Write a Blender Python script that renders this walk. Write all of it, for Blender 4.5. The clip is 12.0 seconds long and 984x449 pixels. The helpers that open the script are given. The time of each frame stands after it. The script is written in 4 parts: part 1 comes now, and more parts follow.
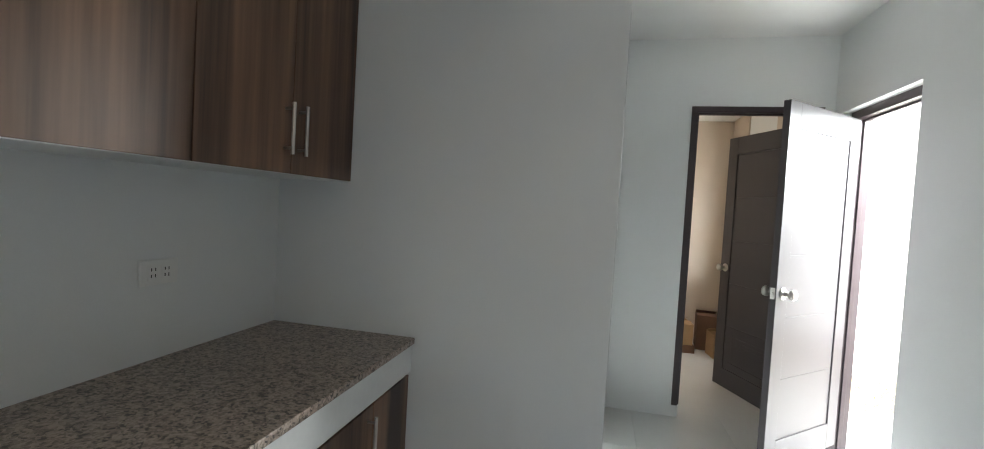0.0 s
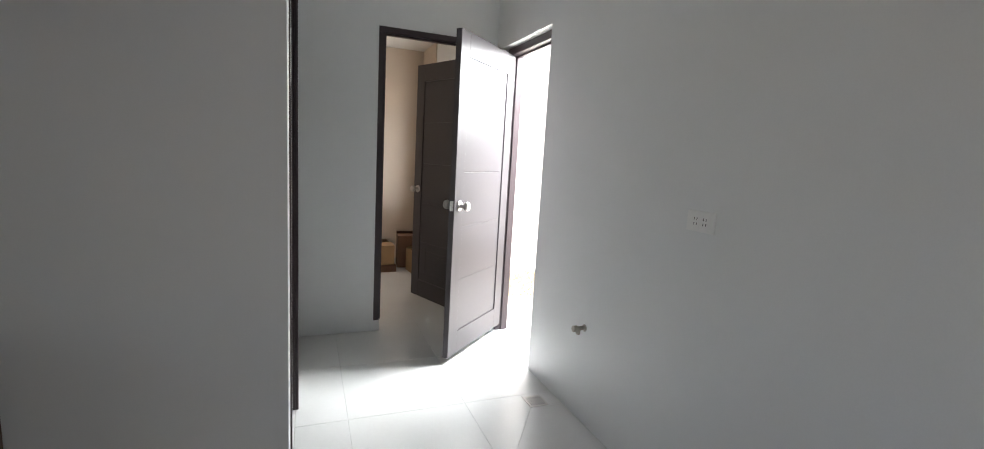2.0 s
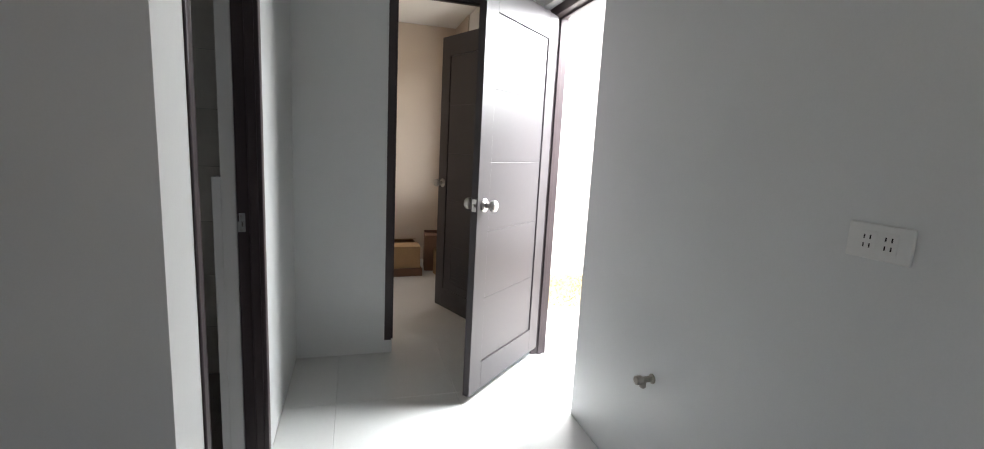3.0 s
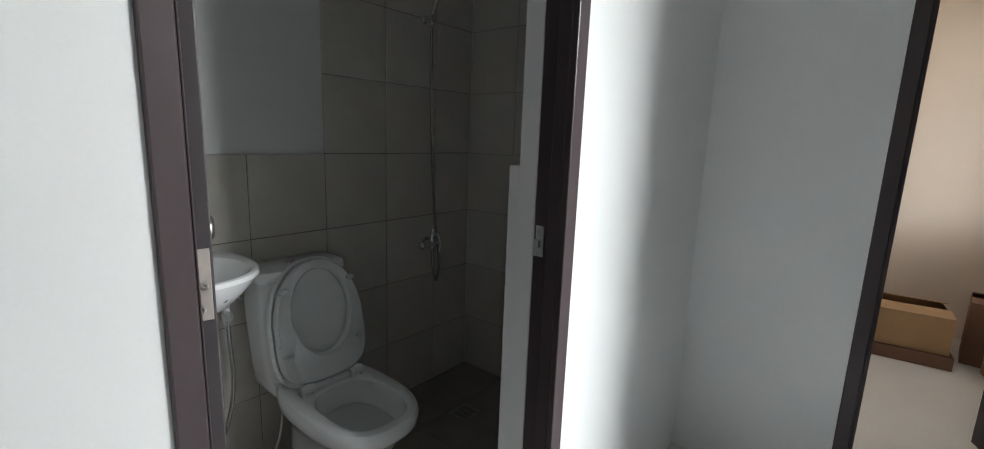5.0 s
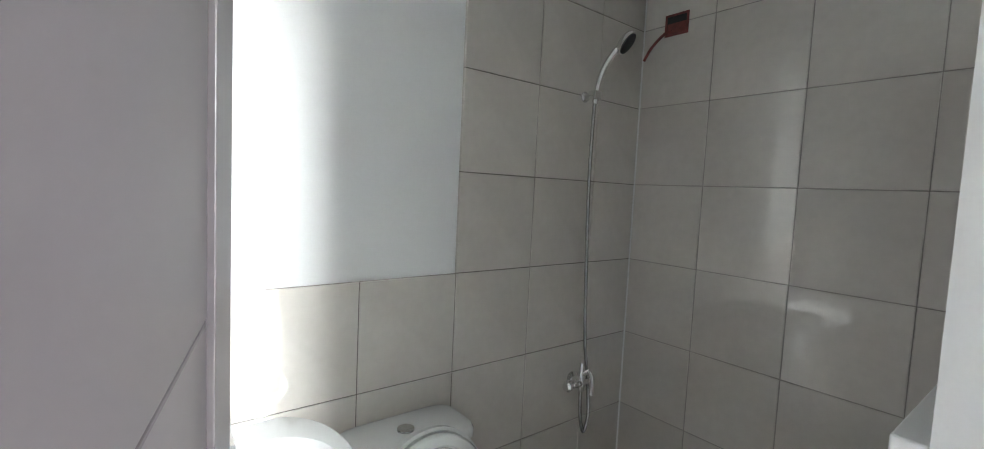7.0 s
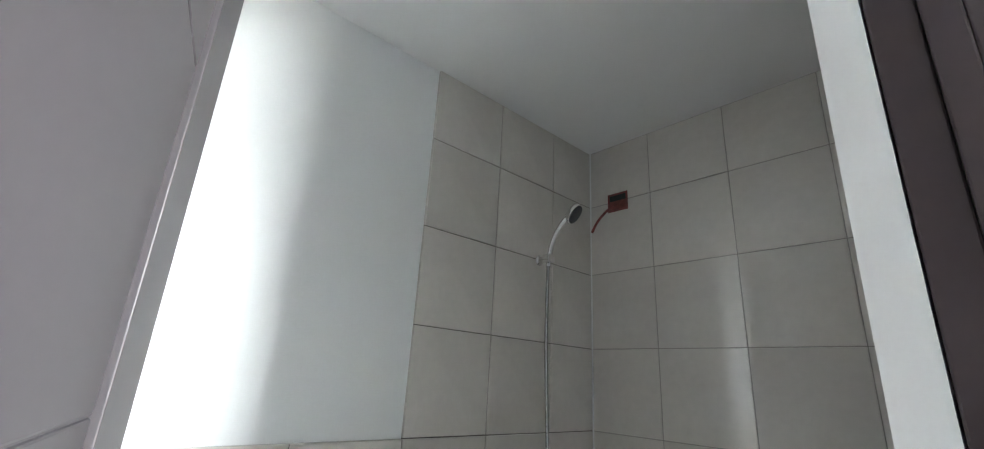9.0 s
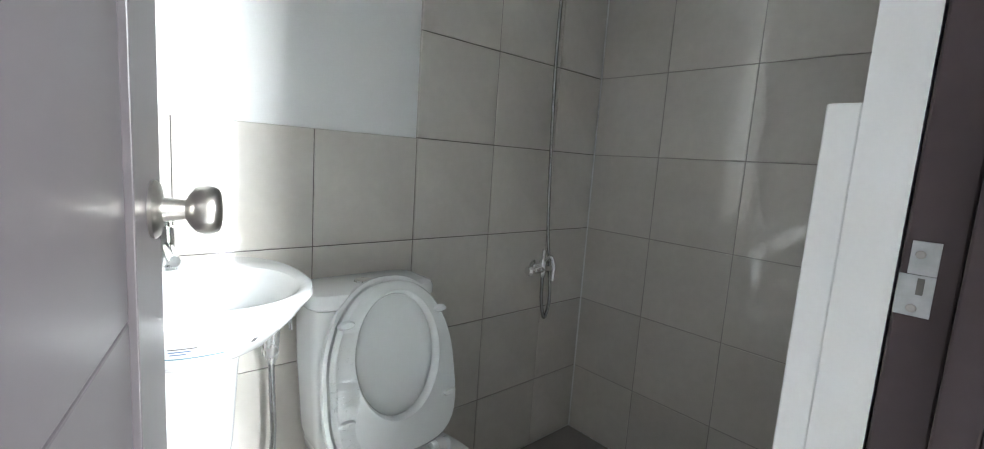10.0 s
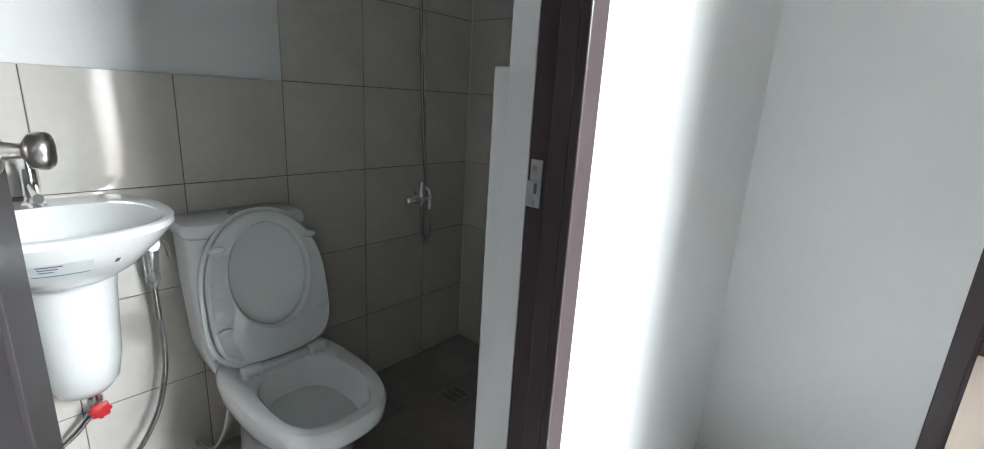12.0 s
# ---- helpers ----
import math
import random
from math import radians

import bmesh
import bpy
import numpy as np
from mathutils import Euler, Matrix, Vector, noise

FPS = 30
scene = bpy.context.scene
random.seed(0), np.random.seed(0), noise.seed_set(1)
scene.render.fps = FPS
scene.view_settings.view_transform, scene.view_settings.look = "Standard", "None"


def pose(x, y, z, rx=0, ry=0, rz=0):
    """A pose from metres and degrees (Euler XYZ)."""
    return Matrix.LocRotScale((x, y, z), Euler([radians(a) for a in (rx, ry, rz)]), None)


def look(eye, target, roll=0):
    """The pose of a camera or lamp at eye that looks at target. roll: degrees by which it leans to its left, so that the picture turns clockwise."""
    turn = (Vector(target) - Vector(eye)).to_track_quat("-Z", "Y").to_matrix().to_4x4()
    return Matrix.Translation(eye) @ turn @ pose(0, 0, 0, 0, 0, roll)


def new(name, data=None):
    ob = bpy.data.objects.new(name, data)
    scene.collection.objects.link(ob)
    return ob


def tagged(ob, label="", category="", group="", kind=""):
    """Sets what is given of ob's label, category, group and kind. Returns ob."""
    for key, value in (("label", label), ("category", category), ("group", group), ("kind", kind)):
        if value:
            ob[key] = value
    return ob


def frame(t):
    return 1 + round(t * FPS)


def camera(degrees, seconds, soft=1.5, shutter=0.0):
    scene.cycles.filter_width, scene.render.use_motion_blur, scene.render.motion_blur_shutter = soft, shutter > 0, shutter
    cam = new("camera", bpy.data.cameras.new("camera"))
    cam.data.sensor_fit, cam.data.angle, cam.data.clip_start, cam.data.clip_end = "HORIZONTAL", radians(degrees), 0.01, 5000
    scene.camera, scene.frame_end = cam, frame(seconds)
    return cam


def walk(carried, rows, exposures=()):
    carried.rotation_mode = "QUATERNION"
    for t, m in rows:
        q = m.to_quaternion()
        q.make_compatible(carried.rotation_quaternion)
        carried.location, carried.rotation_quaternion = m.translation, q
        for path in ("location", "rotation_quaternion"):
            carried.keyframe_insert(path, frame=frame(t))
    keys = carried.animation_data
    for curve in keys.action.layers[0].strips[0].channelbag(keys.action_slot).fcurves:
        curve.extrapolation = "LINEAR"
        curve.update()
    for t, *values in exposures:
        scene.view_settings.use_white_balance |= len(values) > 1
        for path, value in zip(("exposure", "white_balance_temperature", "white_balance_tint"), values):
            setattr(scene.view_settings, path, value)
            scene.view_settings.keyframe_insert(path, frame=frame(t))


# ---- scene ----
cam = camera(92.5, 12.0, soft=1.0)
PATH = [
    (0, (-0.052, -1.587, 1.374), (-0.5, 0.36, 1.302), 3.3),
    (0.5, (-0.1, -1.657, 1.368), (0.048, 0.334, 1.249), 3.3),
    (1, (-0.138, -1.661, 1.355), (0.355, 0.268, 1.155), 3.1),
    (1.5, (-0.077, -1.63, 1.337), (0.599, 0.234, 1.07), 3.1),
    (2, (0.056, -1.527, 1.312), (0.785, 0.313, 1.027), 3.3),
    (2.5, (0.204, -1.23, 1.294), (0.898, 0.62, 0.98), 2.9),
    (2.7, (0.254, -1.12, 1.288), (0.912, 0.742, 0.972), 2.9),
    (4.3, (0.556, -0.184, 1.214), (0.013, 1.708, 0.857), 3.0),
    (4.5, (0.569, -0.11, 1.208), (-0.217, 1.694, 0.847), 2.9),
    (5, (0.487, 0.034, 1.188), (-0.747, 1.565, 0.822), 2.1),
    (5.5, (0.366, 0.153, 1.147), (-1.067, 1.501, 0.783), 3.6),
    (6, (0.196, 0.251, 1.141), (-1.305, 1.506, 0.729), 3.0),
    (6.5, (0.009, 0.307, 1.204), (-1.54, 1.499, 0.779), 3.1),
    (7, (-0.045, 0.283, 1.349), (-1.611, 1.519, 1.206), 2.7),
    (8.8, (-0.035, 0.288, 1.289), (-1.431, 1.501, 2.049), 5.5),
    (9, (-0.025, 0.305, 1.259), (-1.448, 1.562, 1.888), 3.3),
    (9.5, (-0.046, 0.31, 1.136), (-1.51, 1.671, 1.2), 3.0),
    (10, (-0.005, 0.312, 1.049), (-1.482, 1.634, 0.781), 3.9),
    (10.5, (0.053, 0.257, 0.975), (-1.384, 1.579, 0.541), 3.1),
    (11, (0.103, 0.232, 0.996), (-1.313, 1.543, 0.47), 3.6),
    (11.5, (0.223, 0.245, 1.043), (-1.182, 1.569, 0.52), 3.1),
    (12, (0.325, 0.337, 1.081), (-0.929, 1.808, 0.569), 3.4),
]
EXPOSURES = [
    (0.0, 1.9, 6480, 7),
    (0.5, 1.27, 6600, 13),
    (1.5, 1.34, 6600, 13),
    (2.5, 1.44, 6600, 13),
    (4.3, -0.13, 6500, 11),
    (4.6, 0.07, 6500, 11),
    (5.0, 1.40, 6500, 11),
    (5.5, 1.67, 6500, 15),
    (6.0, 2.15, 6500, 15),
    (6.5, 3.07, 6480, 11),
    (7.0, 3.64, 6480, 11),
    (9.0, 3.66, 6340, 10),
    (9.5, 3.65, 6340, 10),
    (10.5, 3.5, 6340, 10),
    (11.5, 2.84, 6340, 10),
    (12.0, 2.49, 6340, 10),
]
walk(cam, [(t, look(e, g, r)) for t, e, g, r in PATH], EXPOSURES)

# ---- world, sun, large lights ----
SUN_DIR = Vector((-0.04, -0.62, 0.75)).normalized()
world = bpy.data.worlds.new("world")
scene.world = world
world.use_nodes = True
wn = world.node_tree
sky = wn.nodes.new("ShaderNodeTexSky")
sky.sky_type = 'NISHITA'
sky.sun_disc = False
sky.sun_elevation = math.asin(SUN_DIR.z)
sky.sun_rotation = math.atan2(SUN_DIR.x, SUN_DIR.y)
wn.nodes["Background"].inputs["Strength"].default_value = 0.15
wn.links.new(sky.outputs[0], wn.nodes["Background"].inputs["Color"])
sun_data = bpy.data.lights.new("sun", 'SUN')
sun_data.energy, sun_data.angle, sun_data.color = 5.0, radians(0.6), (1.0, 0.96, 0.9)
sun_ob = new("sun", sun_data)
sun_ob.matrix_world = look(SUN_DIR * 20, (0, 0, 0))


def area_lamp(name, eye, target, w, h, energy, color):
    """An added area lamp standing in for sky light, at or near an opening."""
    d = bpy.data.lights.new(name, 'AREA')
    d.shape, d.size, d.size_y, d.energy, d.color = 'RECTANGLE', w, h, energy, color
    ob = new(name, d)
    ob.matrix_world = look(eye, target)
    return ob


BACK_X = -1.265
# added lamp: unseen window, assumed so that the kitchen is lit from behind
area_lamp("assumed_window_living", (BACK_X - 0.10, -3.9, 1.5), (1.3, -3.9, 1.35), 1.8, 1.4, 5.0, (1.0, 0.95, 0.955))
# added lamp: the store room's window is unseen and only assumed from its bright walls
area_lamp("assumed_window_store", (1.52, 3.25, 1.5), (0, 3.25, 1.2), 0.75, 0.9, 4.4, (1.0, 0.93, 0.84))
# added lamps standing in for daylight at the yard doorway: one upright for the bright yard,
# one hung outside and tilted down over the sill for the sky, to brighten floor and bounce
area_lamp("door_light", (1.60, 1.385, 1.36), (0.6, 1.385, 1.30), 0.72, 1.36, 2.0, (0.945, 0.99, 1.0))
area_lamp("door_sky_fill", (2.43, 1.385, 1.90), (2.26, 1.382, 0.915), 0.95, 1.80, 126, (0.945, 0.99, 1.0))


# ---- materials ----
def mat(name, color, rough=0.5, metal=0.0, vary=0.06, scale=3.0, bump=0.02, fine=60.0, tint=None, spec=0.5, per_object=0.0, stretch=None, coat=0.0):
    """A base colour with broad and fine variation, and a little relief."""
    m = bpy.data.materials.new(name)
    m.use_nodes = True
    n, l = m.node_tree.nodes, m.node_tree.links
    b = n["Principled BSDF"]
    b.inputs["Roughness"].default_value = rough
    b.inputs["Metallic"].default_value = metal
    b.inputs["Specular IOR Level"].default_value = spec
    b.inputs["Coat Weight"].default_value = coat
    b.inputs["Coat Roughness"].default_value = 0.08
    co = n.new("ShaderNodeTexCoord")
    mp = n.new("ShaderNodeMapping")
    if stretch:
        mp.inputs["Scale"].default_value = stretch
    l.new(co.outputs["Object"], mp.inputs["Vector"])
    n1 = n.new("ShaderNodeTexNoise")
    n1.inputs["Scale"].default_value, n1.inputs["Detail"].default_value = scale, 4
    n2 = n.new("ShaderNodeTexNoise")
    n2.inputs["Scale"].default_value, n2.inputs["Detail"].default_value = fine, 3
    l.new(mp.outputs[0], n1.inputs["Vector"])
    l.new(mp.outputs[0], n2.inputs["Vector"])
    add = n.new("ShaderNodeMath")
    add.operation = 'MULTIPLY_ADD'
    add.inputs[1].default_value = 0.35
    l.new(n2.outputs[0], add.inputs[0])
    l.new(n1.outputs[0], add.inputs[2])
    ramp = n.new("ShaderNodeValToRGB")
    c = Vector(color)
    d = Vector(tint) if tint else c * (1 - vary * 2)
    ramp.color_ramp.elements[0].position, ramp.color_ramp.elements[1].position = 0.45, 0.9
    ramp.color_ramp.elements[0].color = (*d, 1)
    ramp.color_ramp.elements[1].color = (*(c * (1 + vary * 0.3)), 1)
    l.new(add.outputs[0], ramp.inputs[0])
    out = ramp.outputs[0]
    if per_object:
        info = n.new("ShaderNodeObjectInfo")
        hsv = n.new("ShaderNodeHueSaturation")
        rng = n.new("ShaderNodeMapRange")
        rng.inputs["To Min"].default_value, rng.inputs["To Max"].default_value = 1 - per_object, 1 + per_object
        l.new(info.outputs["Random"], rng.inputs["Value"])
        l.new(rng.outputs[0], hsv.inputs["Value"])
        l.new(out, hsv.inputs["Color"])
        out = hsv.outputs[0]
    l.new(out, b.inputs["Base Color"])
    rr = n.new("ShaderNodeMapRange")
    rr.inputs["To Min"].default_value, rr.inputs["To Max"].default_value = rough * 0.85, min(1.0, rough * 1.15 + 0.02)
    l.new(n1.outputs[0], rr.inputs["Value"])
    l.new(rr.outputs[0], b.inputs["Roughness"])
    if bump:
        bp = n.new("ShaderNodeBump")
        bp.inputs["Strength"].default_value, bp.inputs["Distance"].default_value = bump * 6, 0.003
        l.new(add.outputs[0], bp.inputs["Height"])
        l.new(bp.outputs[0], b.inputs["Normal"])
    return m


def wood(name, dark, light, rough=0.4, axis=(14.0, 14.0, 0.7), plank=0.0, coat=0.0):
    """Laminate with long upright grain in bands."""
    m = bpy.data.materials.new(name)
    m.use_nodes = True
    n, l = m.node_tree.nodes, m.node_tree.links
    b = n["Principled BSDF"]
    b.inputs["Roughness"].default_value = rough
    b.inputs["Coat Weight"].default_value = coat
    co = n.new("ShaderNodeTexCoord")
    mp = n.new("ShaderNodeMapping")
    mp.inputs["Scale"].default_value = axis
    l.new(co.outputs["Object"], mp.inputs["Vector"])
    info = n.new("ShaderNodeObjectInfo")
    sh = n.new("ShaderNodeVectorMath")
    sh.operation = 'MULTIPLY_ADD'
    sh.inputs[1].default_value = (37.0, 53.0, 11.0)
    l.new(info.outputs["Random"], sh.inputs[0])
    l.new(mp.outputs[0], sh.inputs[2])
    n1 = n.new("ShaderNodeTexNoise")
    n1.inputs["Scale"].default_value, n1.inputs["Detail"].default_value, n1.inputs["Distortion"].default_value = 0.9, 6, 0.6
    n2 = n.new("ShaderNodeTexNoise")
    n2.inputs["Scale"].default_value, n2.inputs["Detail"].default_value = 6.0, 4
    l.new(sh.outputs[0], n1.inputs["Vector"])
    l.new(sh.outputs[0], n2.inputs["Vector"])
    mix = n.new("ShaderNodeMath")
    mix.operation = 'MULTIPLY_ADD'
    mix.inputs[1].default_value = 0.3
    l.new(n2.outputs[0], mix.inputs[0])
    l.new(n1.outputs[0], mix.inputs[2])
    ramp = n.new("ShaderNodeValToRGB")
    ramp.color_ramp.elements[0].position, ramp.color_ramp.elements[1].position = 0.48, 0.85
    ramp.color_ramp.elements[0].color, ramp.color_ramp.elements[1].color = (*dark, 1), (*light, 1)
    l.new(mix.outputs[0], ramp.inputs[0])
    l.new(ramp.outputs[0], b.inputs["Base Color"])
    bp = n.new("ShaderNodeBump")
    bp.inputs["Strength"].default_value, bp.inputs["Distance"].default_value = 0.08, 0.002
    l.new(mix.outputs[0], bp.inputs["Height"])
    l.new(bp.outputs[0], b.inputs["Normal"])
    return m


def granite(name):
    """Speckled tan and brown stone, polished."""
    m = bpy.data.materials.new(name)
    m.use_nodes = True
    n, l = m.node_tree.nodes, m.node_tree.links
    b = n["Principled BSDF"]
    b.inputs["Roughness"].default_value = 0.28
    co = n.new("ShaderNodeTexCoord")
    v = n.new("ShaderNodeTexVoronoi")
    v.inputs["Scale"].default_value = 170.0
    no = n.new("ShaderNodeTexNoise")
    no.inputs["Scale"].default_value, no.inputs["Detail"].default_value = 60.0, 6
    l.new(co.outputs["Object"], v.inputs["Vector"])
    l.new(co.outputs["Object"], no.inputs["Vector"])
    sep = n.new("ShaderNodeSeparateColor")
    l.new(v.outputs["Color"], sep.inputs[0])
    mx = n.new("ShaderNodeMath")
    mx.operation = 'MULTIPLY_ADD'
    mx.inputs[1].default_value = 0.45
    l.new(sep.outputs[0], mx.inputs[0])
    l.new(no.outputs[0], mx.inputs[2])
    ramp = n.new("ShaderNodeValToRGB")
    e = ramp.color_ramp.elements
    e[0].position, e[0].color = 0.50, (0.06, 0.044, 0.035, 1)
    e[1].position, e[1].color = 0.95, (0.43, 0.34, 0.28, 1)
    k = e.new(0.58)
    k.color = (0.17, 0.13, 0.10, 1)
    k = e.new(0.75)
    k.color = (0.30, 0.235, 0.19, 1)
    l.new(mx.outputs[0], ramp.inputs[0])
    l.new(ramp.outputs[0], b.inputs["Base Color"])
    return m


PAINT = mat("white_paint", (0.77, 0.785, 0.78), 0.42, vary=0.03, scale=1.2, bump=0.012, fine=220)
CEIL = mat("ceiling_paint", (0.80, 0.80, 0.79), 0.7, vary=0.02, scale=1.5, bump=0.01, fine=160)
BEIGE = mat("beige_paint", (0.60, 0.51, 0.42), 0.55, vary=0.04, scale=1.4, bump=0.012, fine=180)
EXT = mat("outdoor_render", (0.86, 0.85, 0.83), 0.85, vary=0.08, scale=1.6, bump=0.05, fine=90)
FLOOR_T = mat("floor_tile_white", (0.72, 0.725, 0.71), 0.16, vary=0.03, scale=2.0, bump=0.0, per_object=0.02)
GROUT_W = mat("grout_light", (0.69, 0.70, 0.69), 0.9, vary=0.08, scale=9, bump=0.03)
TILE = mat("wall_tile_greige", (0.655, 0.628, 0.578), 0.07, vary=0.06, scale=2.6, bump=0.0, fine=40, per_object=0.045, spec=0.8, coat=0.7)
GROUT_M = mat("grout_grey", (0.34, 0.325, 0.30), 0.9, vary=0.1, scale=12, bump=0.03)
ZINC = mat("dull_zinc_plate", (0.46, 0.48, 0.485), 0.5, 0.35, vary=0.14, scale=50, bump=0.02)
GRIME = mat("dull_grating", (0.40, 0.385, 0.36), 0.55, 0.3, vary=0.15, scale=40, bump=0.02)
# grey that paints in shade below the shower grating and in the strike hole
SHADE_GREY = mat("grating_shadow", (0.15, 0.145, 0.135), 0.8, vary=0.1, bump=0.0)
GROUT_D = mat("grout_dark", (0.12, 0.11, 0.10), 0.9, vary=0.1, scale=12, bump=0.03)
GROUT_F = mat("grout_floor", (0.25, 0.232, 0.213), 0.9, vary=0.1, scale=12, bump=0.03)
BFLOOR = mat("floor_tile_grey", (0.295, 0.272, 0.250), 0.35, vary=0.1, scale=6, bump=0.02, fine=90, per_object=0.05)
DOOR = mat("brown_door_paint", (0.068, 0.061, 0.065), 0.36, vary=0.04, scale=1.6, bump=0.0, fine=40, spec=0.24)
FRAME = mat("brown_frame_paint", (0.073, 0.057, 0.060), 0.32, vary=0.08, scale=3, bump=0.0, fine=60, spec=0.25)
CAB = wood("walnut_laminate", (0.034, 0.018, 0.013), (0.225, 0.120, 0.070), 0.40, (11.0, 11.0, 0.4))
GRANITE = granite("speckled_granite")
COUNTER_W = mat("white_counter_edge", (0.72, 0.73, 0.72), 0.35, vary=0.05, scale=6, bump=0.02)
CHROME = mat("chrome", (0.82, 0.82, 0.82), 0.12, 1.0, vary=0.03, scale=8, bump=0.0)
HOSE = mat("ribbed_chrome_hose", (0.42, 0.42, 0.42), 0.16, 1.0, vary=0.06, scale=30, bump=0.0)
BEIGE_ST = mat("painted_over_hinge", (0.45, 0.41, 0.375), 0.45, 0.25, vary=0.08, scale=30, bump=0.02)
SATIN = mat("satin_chrome", (0.80, 0.81, 0.82), 0.26, 1.0, vary=0.03, scale=8, bump=0.0)
STEEL = mat("brushed_steel", (0.55, 0.53, 0.50), 0.3, 1.0, vary=0.06, scale=30, bump=0.01)
PORC = mat("white_porcelain", (0.83, 0.85, 0.85), 0.08, vary=0.015, scale=2, bump=0.0, coat=0.4)
SEATP = mat("white_plastic", (0.80, 0.83, 0.825), 0.14, vary=0.02, scale=5, bump=0.01)
WATER = mat("still_water", (0.62, 0.655, 0.645), 0.03, vary=0.01, bump=0.0)
PLASTIC = mat("outlet_plastic", (0.80, 0.80, 0.78), 0.3, vary=0.03, bump=0.0)
# near-black that paints in the shade of holes which are not cut
DARK = mat("hole_shade", (0.02, 0.02, 0.02), 0.7, vary=0.1, bump=0.0)
RED = mat("red_plastic", (0.55, 0.03, 0.035), 0.35, vary=0.1, scale=20, bump=0.0)
REDDK = mat("dusty_red_box", (0.21, 0.05, 0.045), 0.6, vary=0.25, scale=30, bump=0.02)
CARD = mat("cardboard", (0.42, 0.27, 0.14), 0.85, vary=0.1, scale=5, bump=0.03, fine=80)
CARDDK = mat("brown_cardboard", (0.20, 0.11, 0.07), 0.85, vary=0.12, scale=5, bump=0.03, fine=80)
LABEL = mat("paper_label", (0.75, 0.78, 0.80), 0.5, vary=0.03, bump=0.0)
BLUE = mat("blue_print", (0.04, 0.13, 0.30), 0.5, vary=0.05, bump=0.0)
TEAL = mat("teal_print", (0.03, 0.22, 0.30), 0.5, vary=0.05, bump=0.0)
BLACKP = mat("grey_print", (0.12, 0.12, 0.13), 0.6, vary=0.05, bump=0.0)
PVC = mat("pipe_stub", (0.50, 0.46, 0.40), 0.5, vary=0.2, scale=40, bump=0.03)
CONC = mat("concrete", (0.58, 0.56, 0.53), 0.9, vary=0.12, scale=4, bump=0.06, fine=70)
SOIL = mat("dry_soil", (0.36, 0.29, 0.19), 0.95, vary=0.25, scale=5, bump=0.15, fine=50, tint=(0.25, 0.20, 0.13))
GRASS = mat("dry_grass", (0.36, 0.29, 0.15), 0.8, vary=0.2, scale=9, bump=0.0, tint=(0.26, 0.21, 0.10))
SPRAY = mat("shower_face", (0.03, 0.032, 0.04), 0.35, vary=0.1, bump=0.0)
DRYWHITE = mat("door_primer_edge", (0.62, 0.62, 0.60), 0.5, vary=0.08, scale=12, bump=0.02)


def film(name):
    """Clear thin plastic: mostly see-through with sharp gloss."""
    m = bpy.data.materials.new(name)
    m.use_nodes = True
    n, l = m.node_tree.nodes, m.node_tree.links
    clear = n.new("ShaderNodeBsdfTransparent")
    gloss = n.new("ShaderNodeBsdfGlossy")
    gloss.inputs["Roughness"].default_value = 0.07
    mix = n.new("ShaderNodeMixShader")
    mix.inputs[0].default_value = 0.20
    l.new(clear.outputs[0], mix.inputs[1])
    l.new(gloss.outputs[0], mix.inputs[2])
    l.new(mix.outputs[0], n["Material Output"].inputs["Surface"])
    return m


FILM = film("clear_film")


# ---- mesh helpers ----
def box(bm, a, b):
    x0, y0, z0 = (min(p, q) for p, q in zip(a, b))
    x1, y1, z1 = (max(p, q) for p, q in zip(a, b))
    v = [bm.verts.new(p) for p in ((x0, y0, z0), (x1, y0, z0), (x1, y1, z0), (x0, y1, z0), (x0, y0, z1), (x1, y0, z1), (x1, y1, z1), (x0, y1, z1))]
    for f in ((0, 3, 2, 1), (4, 5, 6, 7), (0, 1, 5, 4), (1, 2, 6, 5), (2, 3, 7, 6), (3, 0, 4, 7)):
        bm.faces.new([v[i] for i in f])
    return v


def rings(bm, loops, cap0=True, cap1=True, closed=True):
    """A skin over loops of points, each with the same number of points."""
    vs = [[bm.verts.new(p) for p in lp] for lp in loops]
    k = len(vs[0])
    for a, b in zip(vs, vs[1:]):
        for i in range(k if closed else k - 1):
            j = (i + 1) % k
            bm.faces.new((a[i], a[j], b[j], b[i]))
    if cap0:
        bm.faces.new(list(reversed(vs[0])))
    if cap1:
        bm.faces.new(vs[-1])
    return vs


def circle(c, axis, r, k=20):
    ax = Vector(axis).normalized()
    u = ax.orthogonal().normalized()
    w = ax.cross(u)
    return [Vector(c) + (u * math.cos(2 * math.pi * i / k) + w * math.sin(2 * math.pi * i / k)) * r for i in range(k)]


def lathe(bm, base, axis, prof, k=24):
    """prof: pairs of distance along the axis and radius."""
    ax = Vector(axis).normalized()
    rings(bm, [circle(Vector(base) + ax * d, ax, max(r, 0.0004), k) for d, r in prof])


def cyl(bm, a, b, r, k=16):
    lathe(bm, a, Vector(b) - Vector(a), [(0, r), ((Vector(b) - Vector(a)).length, r)], k)


